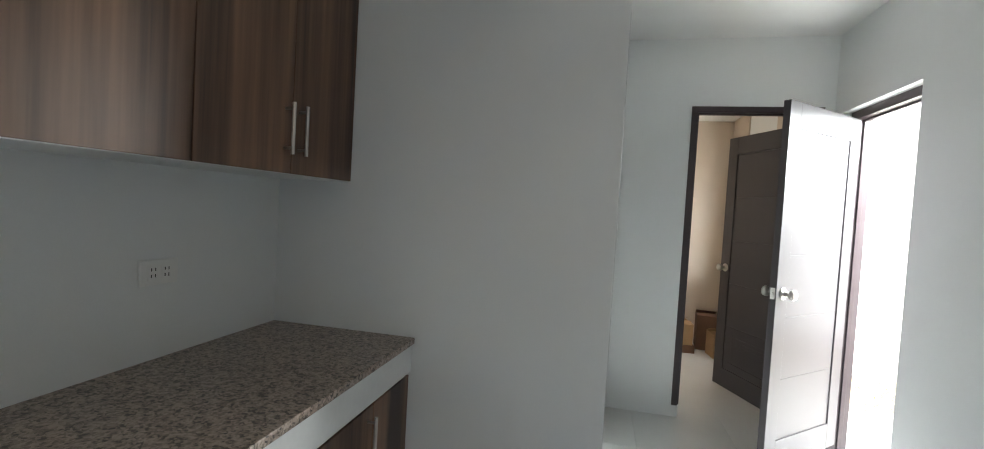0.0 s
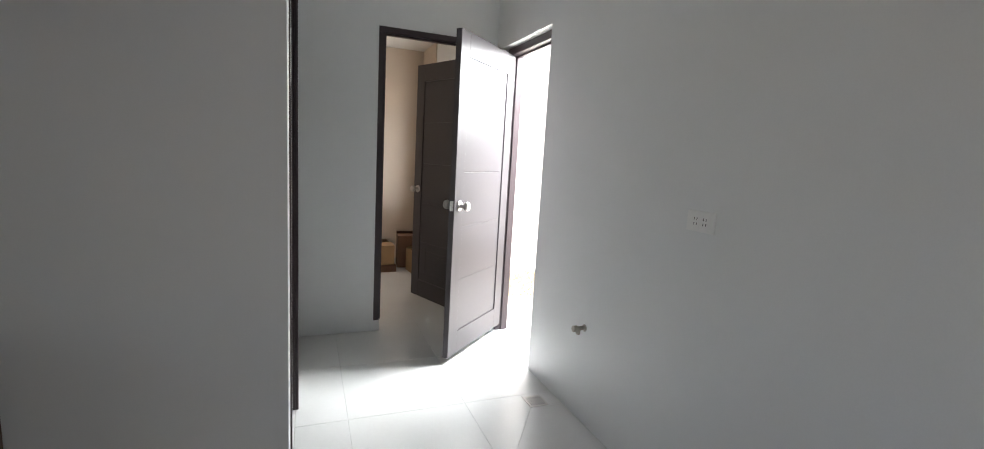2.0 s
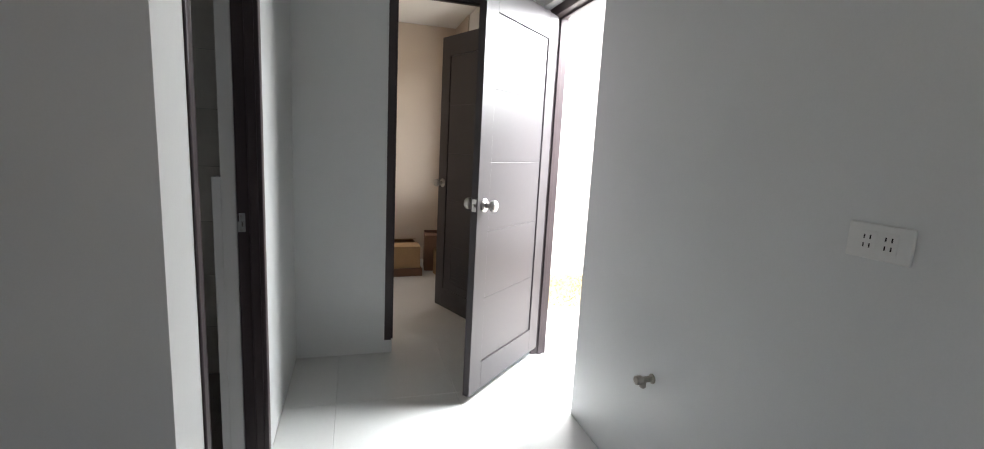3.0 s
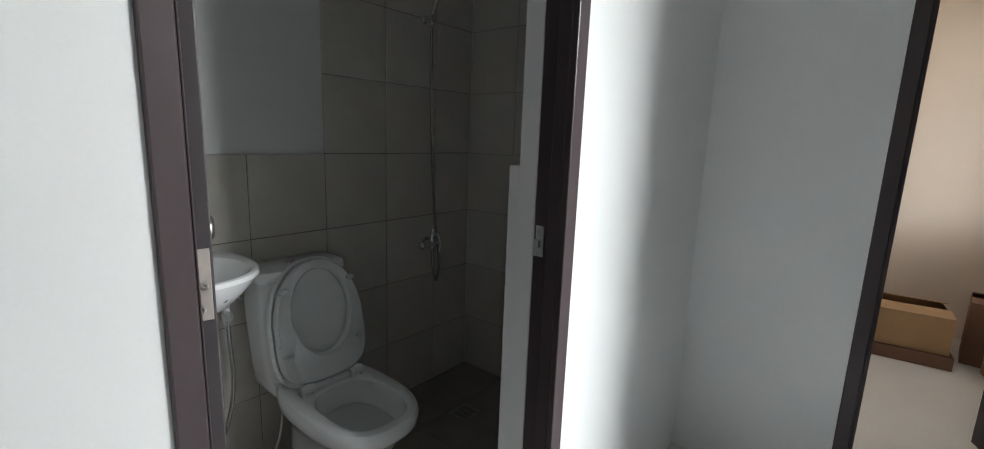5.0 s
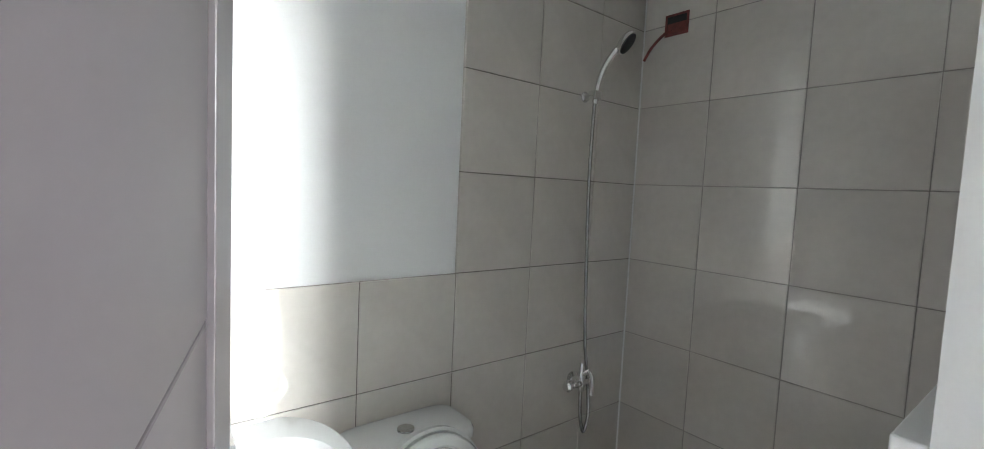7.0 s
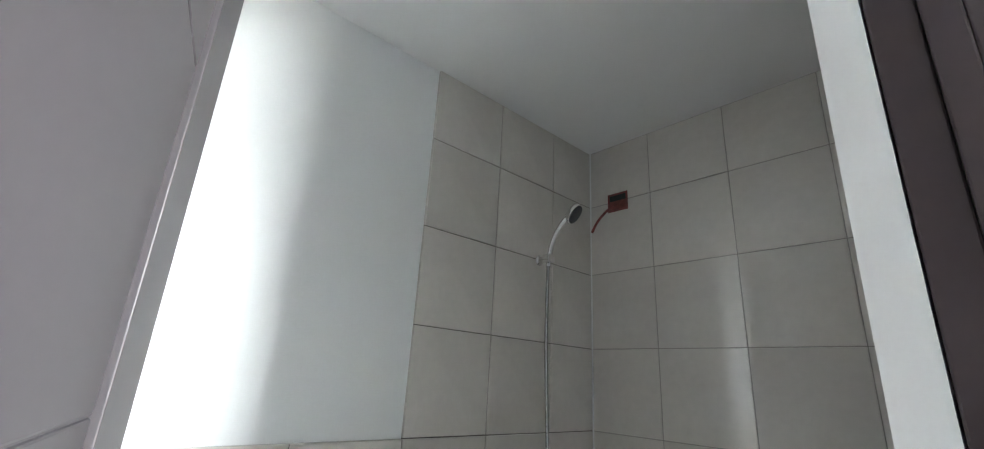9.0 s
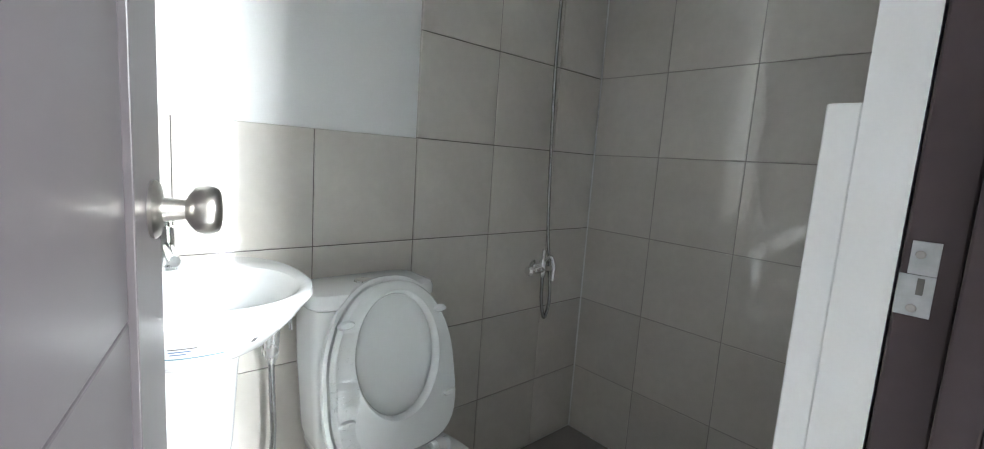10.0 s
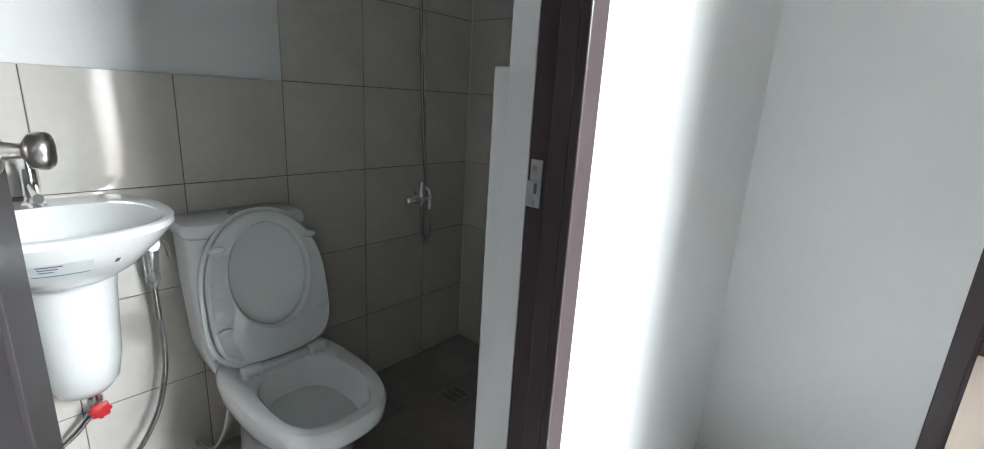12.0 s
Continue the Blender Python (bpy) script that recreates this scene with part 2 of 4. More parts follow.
def smooth_path(pts, n=10):
    """Points along a smooth line through pts."""
    p = [Vector(q) for q in pts]
    p = [p[0] * 2 - p[1]] + p + [p[-1] * 2 - p[-2]]
    out = []
    for i in range(1, len(p) - 2):
        for s in range(n):
            t = s / n
            out.append(0.5 * (2 * p[i] + (p[i + 1] - p[i - 1]) * t + (2 * p[i - 1] - 5 * p[i] + 4 * p[i + 1] - p[i + 2]) * t * t
                              + (3 * p[i] - p[i - 1] - 3 * p[i + 1] + p[i + 2]) * t ** 3))
    return out + [p[-2]]


def tube(bm, pts, r, k=10, ribs=0.0):
    q = [Vector(p) for p in pts]
    up = None
    loops = []
    for i, p in enumerate(q):
        d = (q[min(i + 1, len(q) - 1)] - q[max(i - 1, 0)]).normalized()
        up = d.orthogonal().normalized() if up is None else (up - d * up.dot(d)).normalized()
        w = d.cross(up)
        rr = r * (1 + (ribs if i % 2 else 0))
        loops.append([p + (up * math.cos(2 * math.pi * j / k) + w * math.sin(2 * math.pi * j / k)) * rr for j in range(k)])
    rings(bm, loops)


def mesh_of(name, bm, material, bevel=0.0, smooth=False, segments=2):
    bmesh.ops.recalc_face_normals(bm, faces=bm.faces)
    if bevel:
        es = [e for e in bm.edges if len(e.link_faces) == 2 and e.calc_face_angle(0) > 0.5]
        bmesh.ops.bevel(bm, geom=es, offset=bevel, segments=segments, profile=0.5, affect='EDGES', clamp_overlap=True)
    me = bpy.data.meshes.new(name)
    bm.to_mesh(me)
    bm.free()
    me.materials.append(material)
    if smooth:
        for p in me.polygons:
            p.use_smooth = True
        me.set_sharp_from_angle(angle=radians(42))
    return me


def part(name, bm, material, parent, label="", bevel=0.0, smooth=False, segments=2):
    """One mesh under a thing or a part. Built in the thing's own coordinates."""
    ob = new(name, mesh_of(name, bm, material, bevel, smooth, segments))
    ob.parent = parent
    if label:
        tagged(ob, label)
    return ob


def thing(name, label, category, m=None, group="", kind=""):
    ob = new(name)
    ob.empty_display_size = 0.1
    ob.matrix_basis = m or Matrix()
    return tagged(ob, label, category, group, kind)


def solid(name, boxes, material, label, category, kind="structure", bevel=0.0):
    bm = bmesh.new()
    for a, b in boxes:
        box(bm, a, b)
    ob = new(name, mesh_of(name, bm, material, bevel))
    return tagged(ob, label, category, kind=kind)


def bx(a, b):
    bm = bmesh.new()
    box(bm, a, b)
    return bm


# ---- plan ----
CEIL_Z = 2.59        # kitchen and passage
BATH_CEIL = 2.262
BACK = -1.265        # kitchen's back wall
RIGHT = 1.358        # right-hand wall
FAR = 1.848          # passage's end wall
BX = -1.19           # tiled face behind the basin and the toilet
BY = 1.905           # tiled end of the shower
BZ = -0.08           # bathroom floor
WAIN = 1.10          # top of the half-height tiling
REAR = -5.4
STORE = 4.25         # store room's end

# ---- walls, ceilings ----
H = 2.75
solid("wall_kitchen_end", [((BACK, 0, -0.1), (0, 0.1, H))], PAINT, "plain white painted wall at the end of the counter", "wall")
# gap from y -4.8 to -3.0 is an unseen opening, added for the kitchen lamp
solid("wall_kitchen_back", [((BACK - 0.12, REAR, -0.1), (BACK, -4.8, H)), ((BACK - 0.12, -3.0, -0.1), (BACK, STORE, H)), ((BACK - 0.12, -4.8, -0.1), (BACK, -3.0, 0.8)), ((BACK - 0.12, -4.8, 2.2), (BACK, -3.0, H))], PAINT, "plain white painted wall behind the kitchen counter", "wall")
DY0, DY1, DYI, DTOP = 0.163, 0.908, 0.877, 2.10      # bathroom doorway


def notched(name, pts, x0, x1, material, label):
    """A wall across x from an outline in y and z, its doorway cut as a notch."""
    bm = bmesh.new()
    rings(bm, [[Vector((x, y, z)) for y, z in pts] for x in (x0, x1)])
    return tagged(new(name, mesh_of(name, bm, material)), label, "wall", kind="structure")


notched("wall_bathroom_front", [(0.1, -0.1), (DY0, -0.1), (DY0, DTOP), (DY1, DTOP), (DY1, -0.1), (FAR, -0.1), (FAR, H), (0.1, H)], -0.074, 0.0, PAINT,
        "white painted wall with the bathroom doorway")
notched("wall_bathroom_lining", [(0.1, -0.1), (DY0, -0.1), (DY0, DTOP), (DYI, DTOP), (DYI, -0.1), (FAR, -0.1), (FAR, H), (0.1, H)], -0.12, -0.0745, PAINT,
        "white painted plaster reveal inside the bathroom doorway")
FX0, FX1, FTOP = 0.502, 1.30, 2.137      # store-room doorway
solid("wall_passage_end", [((-0.12, FAR, -0.1), (FX0, FAR + 0.117, H)), ((FX1, FAR, -0.1), (RIGHT, FAR + 0.117, H)), ((FX0, FAR, FTOP), (FX1, FAR + 0.117, H)),
                           ((FX0, FAR, -0.1), (FX0 + 0.045, FAR + 0.117, 0.08)), ((FX1 - 0.045, FAR, -0.1), (FX1, FAR + 0.117, 0.08))], PAINT,
      "white painted wall with the store-room doorway", "wall")
EY0, EY1, ETOP = 1.002, 1.765, 2.084     # outside doorway
WT = 0.16
# opening from y 2.85 to 3.65 is an unseen, assumed window for the store lamp
solid("wall_outer", [((RIGHT, REAR, -0.3), (RIGHT + WT, EY0, H)), ((RIGHT, EY1, -0.3), (RIGHT + WT, 2.85, H)), ((RIGHT, EY0, ETOP), (RIGHT + WT, EY1, H)),
                     ((RIGHT, 3.65, -0.3), (RIGHT + WT, STORE, H)), ((RIGHT, 2.85, -0.3), (RIGHT + WT, 3.65, 1.02)), ((RIGHT, 2.85, 1.98), (RIGHT + WT, 3.65, H)),
                     ((RIGHT, EY0, -0.3), (RIGHT + WT, EY1, -0.02))], PAINT,
      "white painted outer wall with the yard doorway", "wall")
solid("wall_rear", [((BACK, REAR - 0.15, -0.1), (RIGHT, REAR, H))], PAINT, "plain white painted wall", "wall")
solid("wall_store_end", [((-0.12, STORE, -0.1), (RIGHT + WT, STORE + 0.12, H))], BEIGE, "beige painted end wall of the store room", "wall")
solid("wall_store_side", [((-0.12, 2.02, -0.1), (0.0, STORE, H))], BEIGE, "beige painted side wall of the store room", "wall")
solid("wall_store_lining", [((RIGHT - 0.012, FAR + 0.121, 0), (RIGHT - 0.001, 2.85, 2.5)), ((RIGHT - 0.012, 3.65, 0), (RIGHT - 0.001, STORE, 2.5))], BEIGE,
      "beige painted plaster of the store room", "wall")
solid("wall_bathroom_back", [((BACK, 0.1, -0.1), (BX - 0.012, BY + 0.01, H))], PAINT, "white painted upper wall behind the basin", "wall")
solid("wall_bathroom_end", [((BX - 0.012, BY + 0.010, -0.1), (-0.12, BY + 0.11, H))], PAINT, "wall at the end of the shower, tiled full height", "wall")
solid("ceiling", [((BACK, REAR, CEIL_Z), (RIGHT, 0, CEIL_Z + 0.1)), ((0, 0, CEIL_Z), (RIGHT, FAR, CEIL_Z + 0.1))], CEIL, "flat white painted ceiling", "ceiling")
solid("ceiling_bathroom", [((BX - 0.012, 0.1, BATH_CEIL), (-0.12, BY + 0.01, BATH_CEIL + 0.1))], CEIL, "flat white bathroom ceiling", "ceiling")
solid("ceiling_store", [((0, FAR + 0.117, 2.5), (RIGHT, STORE, 2.6))], CEIL, "flat white store-room ceiling", "ceiling")
solid("roof", [((-1.9, REAR - 0.5, H + 0.002), (RIGHT + WT + 0.02, STORE + 0.1, H + 0.12))], CONC, "plain flat roof slab", "roof")
solid("floor_slab", [((BACK, REAR, -0.1), (RIGHT, 0, -0.002)), ((0, 0, -0.1), (RIGHT, FAR + 0.117, -0.002))], GROUT_W, "grout bed under the white floor tiles", "floor")
solid("floor_store", [((0, FAR + 0.117, -0.1), (RIGHT, STORE, -0.003))], FLOOR_T, "pale smooth store-room floor", "floor")
solid("floor_bathroom", [((BX - 0.012, 0.1, -0.2), (-0.12, BY + 0.01, BZ - 0.012)), ((-0.12, DY0, -0.2), (-0.0005, DYI, -0.012))], GROUT_F, "dark grouted bathroom floor bed", "floor")

# ---- outdoors ----
solid("ground", [((-400, -400, -0.6), (400, 400, -0.16))], SOIL, "dry bare soil of the yard", "ground")
solid("pavement", [((RIGHT + WT, -6, -0.3), (RIGHT + 1.9, 2.75, -0.10))], CONC, "sunlit pale concrete apron beside the house", "pavement", bevel=0.01)
solid("wall_boundary", [((RIGHT + WT + 0.02, 4.0, -0.3), (9, 4.15, 3.1))], EXT, "sunlit white rendered boundary wall", "wall")
solid("wall_boundary_side", [((5.2, -8, -0.3), (5.35, 4.0, 3.1))], EXT, "white rendered boundary wall along the yard", "wall")

# ---- doors ----
def knob(parent, base, axis, mat_=None, name="door_knob"):
    bm = bmesh.new()
    lathe(bm, base, axis, [(0, 0.032), (0.004, 0.033), (0.008, 0.029), (0.011, 0.014), (0.032, 0.011), (0.036, 0.018), (0.042, 0.026), (0.052, 0.0285),
                           (0.060, 0.0275), (0.065, 0.0245), (0.0675, 0.019), (0.0685, 0.010), (0.0687, 0.001)], 28)
    return part(name, bm, mat_ or STEEL, parent, "round brushed steel knob", smooth=True)


def leaf(name, label, w, h, t, m, louvre=False, tongue_lines=4, hinge_stile=0.105, free_stile=0.105, bottom=0.15):
    """A door leaf: x from the hinge to the free edge, y through its thickness, with a grooved panel on the chosen face."""
    ob = thing(name, label, "door", m, kind="structure")
    bm = bmesh.new()
    rec = 0.007
    a0, a1 = hinge_stile, w - free_stile
    for (a, c) in (((0, 0, 0), (a0, t, h)), ((a1, 0, 0), (w, t, h)), ((a0, 0, 0), (a1, t, bottom)), ((a0, 0, h - 0.14), (a1, t, h))):
        box(bm, a, c)
    part("leaf_frame", bm, DOOR, ob, bevel=0.0015)
    zs = [bottom + (h - 0.14 - bottom) * i / (tongue_lines + 1) for i in range(tongue_lines + 2)]
    for z0, z1 in zip(zs, zs[1:]):
        if louvre and z0 < 0.2:
            continue
        part("panel", bx((a0 + 0.002, rec, z0 + 0.0008), (a1 - 0.002, t - rec, z1 - 0.0008)), DOOR, ob, bevel=0.0024)
    # added unseen board that blocks light through the panel gaps and the louvre
    part("gap_backing", bx((a0 + 0.001, rec + 0.0025, bottom + 0.001), (a1 - 0.001, t - rec - 0.0025, h - 0.141)), DOOR, ob)
    if louvre:
        z0, z1 = zs[0], zs[1]
        bm = bmesh.new()
        box(bm, (a0 + 0.002, rec, z0), (a1 - 0.002, t - rec, z0 + 0.06))
        box(bm, (a0 + 0.002, rec, z1 - 0.05), (a1 - 0.002, t - rec, z1))
        box(bm, (a0 + 0.002, rec, z0 + 0.06), (a0 + 0.09, t - rec, z1 - 0.05))
        box(bm, (a1 - 0.09, rec, z0 + 0.06), (a1 - 0.002, t - rec, z1 - 0.05))
        part("louvre_frame", bm, DOOR, ob, bevel=0.001)
        for i in range(8):
            z = z0 + 0.065 + (z1 - z0 - 0.12) * i / 8
            bm = bmesh.new()
            v = box(bm, (a0 + 0.09, rec - 0.006, z), (a1 - 0.09, t - rec + 0.006, z + 0.006))
            for q in v[2:4] + v[6:8]:
                q.co.z += 0.014
            part("slat", bm, DOOR, ob)
    for y, d in ((0, -1), (t, 1)):
        knob(ob, (w - 0.06, y, 0.965), (0, d, 0))
    part("latch_plate", bx((w - 0.0005, t * 0.5 - 0.012, 0.935), (w + 0.0015, t * 0.5 + 0.012, 0.995)), STEEL, ob, "steel latch plate", bevel=0.0006)
    bm = bmesh.new()
    cyl(bm, (w + 0.001, t * 0.5, 0.965), (w + 0.011, t * 0.5, 0.965), 0.007, 12)
    part("latch_bolt", bm, STEEL, ob)
    return ob


def jamb_set(name, label, pieces, m=None):
    ob = thing(name, label, "door frame", m, kind="structure")
    for nm, boxes in pieces:
        bm = bmesh.new()
        for a, b in boxes:
            box(bm, a, b)
        part(nm, bm, FRAME, ob, bevel=0.0025)
    return ob


# bathroom doorway: jambs with a stop bead
J = 0.034
jamb_set("door_frame_bathroom", "dark brown painted bathroom door frame", [
    ("jamb", [((-0.072, DY0, 0.0), (0.006, DY0 + 0.029, DTOP - J))]),
    ("jamb", [((-0.072, DY1 - J, 0.0), (-0.0305, DY1, DTOP - J))]),
    ("rebate_stop", [((-0.030, DY1 - 0.050, 0.0), (0.0, DY1, DTOP - J)), ((0.0, DY1 - 0.050, 0.0), (0.015, DY1 - 0.008, DTOP - J))]),
    ("head", [((-0.072, DY0, DTOP - J), (0.006, DY1, DTOP))]),
    ("stop_bead", [((-0.030, DY0 + 0.029, 0.0), (-0.012, DY0 + 0.037, DTOP - J))]),
    ("edge_bead", [((-0.008, DY0 + 0.029, 0.0), (-0.003, DY0 + 0.032, DTOP - J))]),
    ("edge_bead", [((0.000, DY0 + 0.029, 0.0), (0.006, DY0 + 0.031, DTOP - J))]),
    ("stop_bead", [((-0.030, DY0 + 0.037, DTOP - J - 0.010), (-0.010, DY1 - 0.050, DTOP - J))]),
])
HINGE = Vector((-0.042, 0.224, 0))
FREE = Vector((-0.702, 0.390, 0))
ang = math.degrees(math.atan2(FREE.y - HINGE.y, FREE.x - HINGE.x))
# leaf's y=0 face looks towards +y once turned, so its thickness runs away from the room
LW = (FREE - HINGE).length
bath_leaf = leaf("door_bathroom", "open dark brown panelled bathroom door with steel knobs", LW, 2.03, 0.032, pose(HINGE.x, HINGE.y, BZ + 0.085, 0, 0, ang),
                 hinge_stile=0.078, free_stile=0.15, bottom=0.185)
for z in (0.20, 0.980, 1.75):
    hob = part("hinge", bx((-0.0022, 0.003, z), (0.0, 0.0315, z + 0.078)), BEIGE_ST, bath_leaf, "steel butt hinge with three screws", bevel=0.0006)
    for dz, dy in ((0.012, 0.012), (0.038, 0.008), (0.066, 0.017)):
        bm = bmesh.new()
        lathe(bm, (-0.002, dy + 0.002, z + dz), (-1, 0, 0), [(0, 0.0045), (0.0012, 0.004), (0.0016, 0.002), (0.0006, 0.001)], 12)
        part("screw", bm, STEEL, hob, smooth=True)
    bm = bmesh.new()
    cyl(bm, (0.002, 0.0355, z), (0.002, 0.0355, z + 0.078), 0.004, 12)
    part("hinge_pin", bm, STEEL, hob, smooth=True)
# strike plate on the far jamb
ob = thing("strike_plate", "steel strike plate screwed to the dark door frame", "strike plate", kind="")
part("plate", bx((-0.066, DY1 - J - 0.002, 0.974), (-0.046, DY1 - J, 1.004)), ZINC, ob, bevel=0.0006)
part("plate", bx((-0.0715, DY1 - J - 0.0018, 0.936), (-0.046, DY1 - J, 0.9735)), ZINC, ob, bevel=0.0006)
# shade of the latch hole as a dark plate; the plate has no hole
part("strike_hole_shade", bx((-0.058, DY1 - J - 0.0026, 0.956), (-0.053, DY1 - J - 0.0017, 0.971)), SHADE_GREY, ob)
for z in (0.943, 0.992):
    bm = bmesh.new()
    lathe(bm, (-0.059, DY1 - J - 0.0018, z), (0, -1, 0), [(0, 0.004), (0.0012, 0.0035), (0.0015, 0.001)], 10)
    part("screw", bm, GRIME, ob, smooth=True)

# store-room doorway and its leaf
jamb_set("door_frame_store", "dark brown painted store-room door frame", [
    ("jamb", [((FX0, FAR - 0.004, 0.08), (FX0 + 0.04, FAR + 0.10, FTOP - 0.04))]),
    ("jamb", [((FX1 - 0.04, FAR - 0.004, 0.08), (FX1, FAR + 0.10, FTOP - 0.04))]),
    ("head", [((FX0, FAR - 0.004, FTOP - 0.04), (FX1, FAR + 0.10, FTOP))]),
    ("stop_bead", [((FX0 + 0.04, FAR + 0.02, 0.08), (FX0 + 0.052, FAR + 0.05, FTOP - 0.04))]),
    ("stop_bead", [((FX1 - 0.052, FAR + 0.02, 0.08), (FX1 - 0.04, FAR + 0.05, FTOP - 0.04))]),
    ("stop_bead", [((FX0 + 0.052, FAR + 0.02, FTOP - 0.052), (FX1 - 0.052, FAR + 0.05, FTOP - 0.04))]),
])
SH, SF = Vector((1.262, FAR + 0.125, 0)), Vector((0.975, 2.66, 0))
a2 = math.degrees(math.atan2(SF.y - SH.y, SF.x - SH.x))
leaf("door_store", "open dark brown store-room door with a low louvre", (SF - SH).length, 2.02, 0.036, pose(SH.x, SH.y, 0.03, 0, 0, a2), louvre=True)

# outside doorway and its leaf
jamb_set("door_frame_yard", "dark brown painted frame of the yard door", [
    ("jamb", [((RIGHT + 0.055, EY1 - 0.052, -0.02), (RIGHT + 0.155, EY1, ETOP - 0.05))]),
    ("jamb", [((RIGHT + 0.055, EY0, -0.02), (RIGHT + 0.155, EY0 + 0.03, ETOP - 0.05))]),
    ("head", [((RIGHT + 0.055, EY0, ETOP - 0.05), (RIGHT + 0.155, EY1, ETOP))]),
    ("stop_bead", [((RIGHT + 0.10, EY1 - 0.064, -0.02), (RIGHT + 0.125, EY1 - 0.052, ETOP - 0.05))]),
    ("stop_bead", [((RIGHT + 0.10, EY0 + 0.03, ETOP - 0.062), (RIGHT + 0.125, EY1 - 0.064, ETOP - 0.05))]),
])
EH, EF = Vector((RIGHT + 0.050, EY1 - 0.055, 0)), Vector((0.850, 1.200, 0))
a3 = math.degrees(math.atan2(EF.y - EH.y, EF.x - EH.x))
yard_leaf = leaf("door_yard", "open dark brown panelled yard door catching daylight", (EF - EH).length, 1.99, 0.038, pose(EH.x, EH.y, 0.038, 0, 0, a3))

# ---- kitchen ----
def handle(parent, x, y, z0, z1):
    bm = bmesh.new()
    cyl(bm, (x + 0.028, y, z0), (x + 0.028, y, z1), 0.0055, 12)
    for z in (z0 + 0.018, z1 - 0.018):
        cyl(bm, (x, y, z), (x + 0.028, y, z), 0.0045, 10)
    part("handle", bm, STEEL, parent, "slim steel bar handle", smooth=True)


def wall_unit(y1, y0):
    """A wall cabinet with two doors, from y0 to y1 along the wall."""
    ob = thing("wall_cabinet", "walnut laminate wall cabinet with two doors and bar handles", "cabinet", group="wall cabinets over the counter")
    part("body", bx((BACK, y0 + 0.001, 1.452), (-0.980, y1 - 0.001, 2.18)), CAB, ob, bevel=0.001)
    part("underside", bx((BACK, y0 + 0.001, 1.438), (-0.966, y1 - 0.001, 1.4515)), COUNTER_W, ob, "white board underneath")
    ym = (y0 + y1) / 2
    for a, b, hy in ((ym + 0.0015, y1 - 0.002, ym + 0.032), (y0 + 0.002, ym - 0.0015, ym - 0.032)):
        d = part("door", bx((-0.979, a, 1.440), (-0.961, b, 2.178)), CAB, ob, bevel=0.0012)
        handle(d, -0.961, hy, 1.495, 1.645)
    return ob


for y1, y0 in ((-0.003, -0.70), (-0.70, -1.53), (-1.53, -2.30), (-2.30, -2.81)):
    wall_unit(y1, y0)


def base_unit(y1, y0, ym, blind=False):
    """A base cabinet from y0 to y1 with doors meeting at ym; a blind one has a plain fixed panel beside its door."""
    ob = thing("base_cabinet", "walnut laminate base cabinet with bar handles", "cabinet", group="base cabinets under the counter")
    part("body", bx((BACK, y0 + 0.001, 0.10), (-0.712, y1 - 0.001, 0.764)), CAB, ob, bevel=0.001)
    part("plinth", bx((BACK, y0 + 0.001, 0.0), (-0.76, y1 - 0.001, 0.0995)), CAB, ob)
    d = part("fixed_panel" if blind else "door", bx((-0.711, ym + 0.0015, 0.102), (-0.693, y1 - 0.002, 0.752)), CAB, ob, bevel=0.0012)
    if not blind:
        handle(d, -0.693, ym + 0.035, 0.585, 0.735)
    d = part("door", bx((-0.711, y0 + 0.002, 0.102), (-0.693, ym - 0.0015, 0.752)), CAB, ob, bevel=0.0012)
    handle(d, -0.693, ym - 0.035, 0.575, 0.730)
    return ob


base_unit(-0.003, -0.70, -0.275, True)
for y1, y0 in ((-0.70, -1.40), (-1.40, -2.10), (-2.10, -2.81)):
    base_unit(y1, y0, (y0 + y1) / 2)
ob = thing("countertop", "speckled brown granite worktop with a white front edge", "countertop")
part("slab", bx((BACK, -2.81, 0.866), (-0.678, -0.001, 0.889)), GRANITE, ob, "speckled brown granite slab", bevel=0.003)
part("front_edge", bx((BACK, -2.81, 0.7645), (-0.686, -0.001, 0.8655)), COUNTER_W, ob, "white painted edge band", bevel=0.002)


def outlet(name, label, c, normal_x, w=0.118, h=0.072, gangs=2):
    """A wall plate with pairs of slots, on a wall whose normal is +x or -x."""
    ob = thing(name, label, "outlet", pose(*c, 0, 0, 0 if normal_x > 0 else 180))
    part("plate", bx((0, -w / 2, -h / 2), (0.009, w / 2, h / 2)), PLASTIC, ob, bevel=0.003)
    for g in range(gangs):
        y = (g - (gangs - 1) / 2) * 0.042
        part("socket", bx((0.009, y - 0.017, -0.022), (0.0105, y + 0.017, 0.022)), PLASTIC, ob, bevel=0.0006)
        for dz in (-0.009, 0.009):
            for dy in (-0.006, 0.006):
                # no hole is cut: the slot's shade is the dark colour of a thin plate
                part("slot", bx((0.0103, y + dy - 0.0014, dz - 0.0045), (0.0109, y + dy + 0.0014, dz + 0.0045)), DARK, ob)
    return ob


outlet("wall_outlet", "white twin wall outlet on the painted wall", (RIGHT, -0.258, 1.126), -1, 0.126, 0.074)
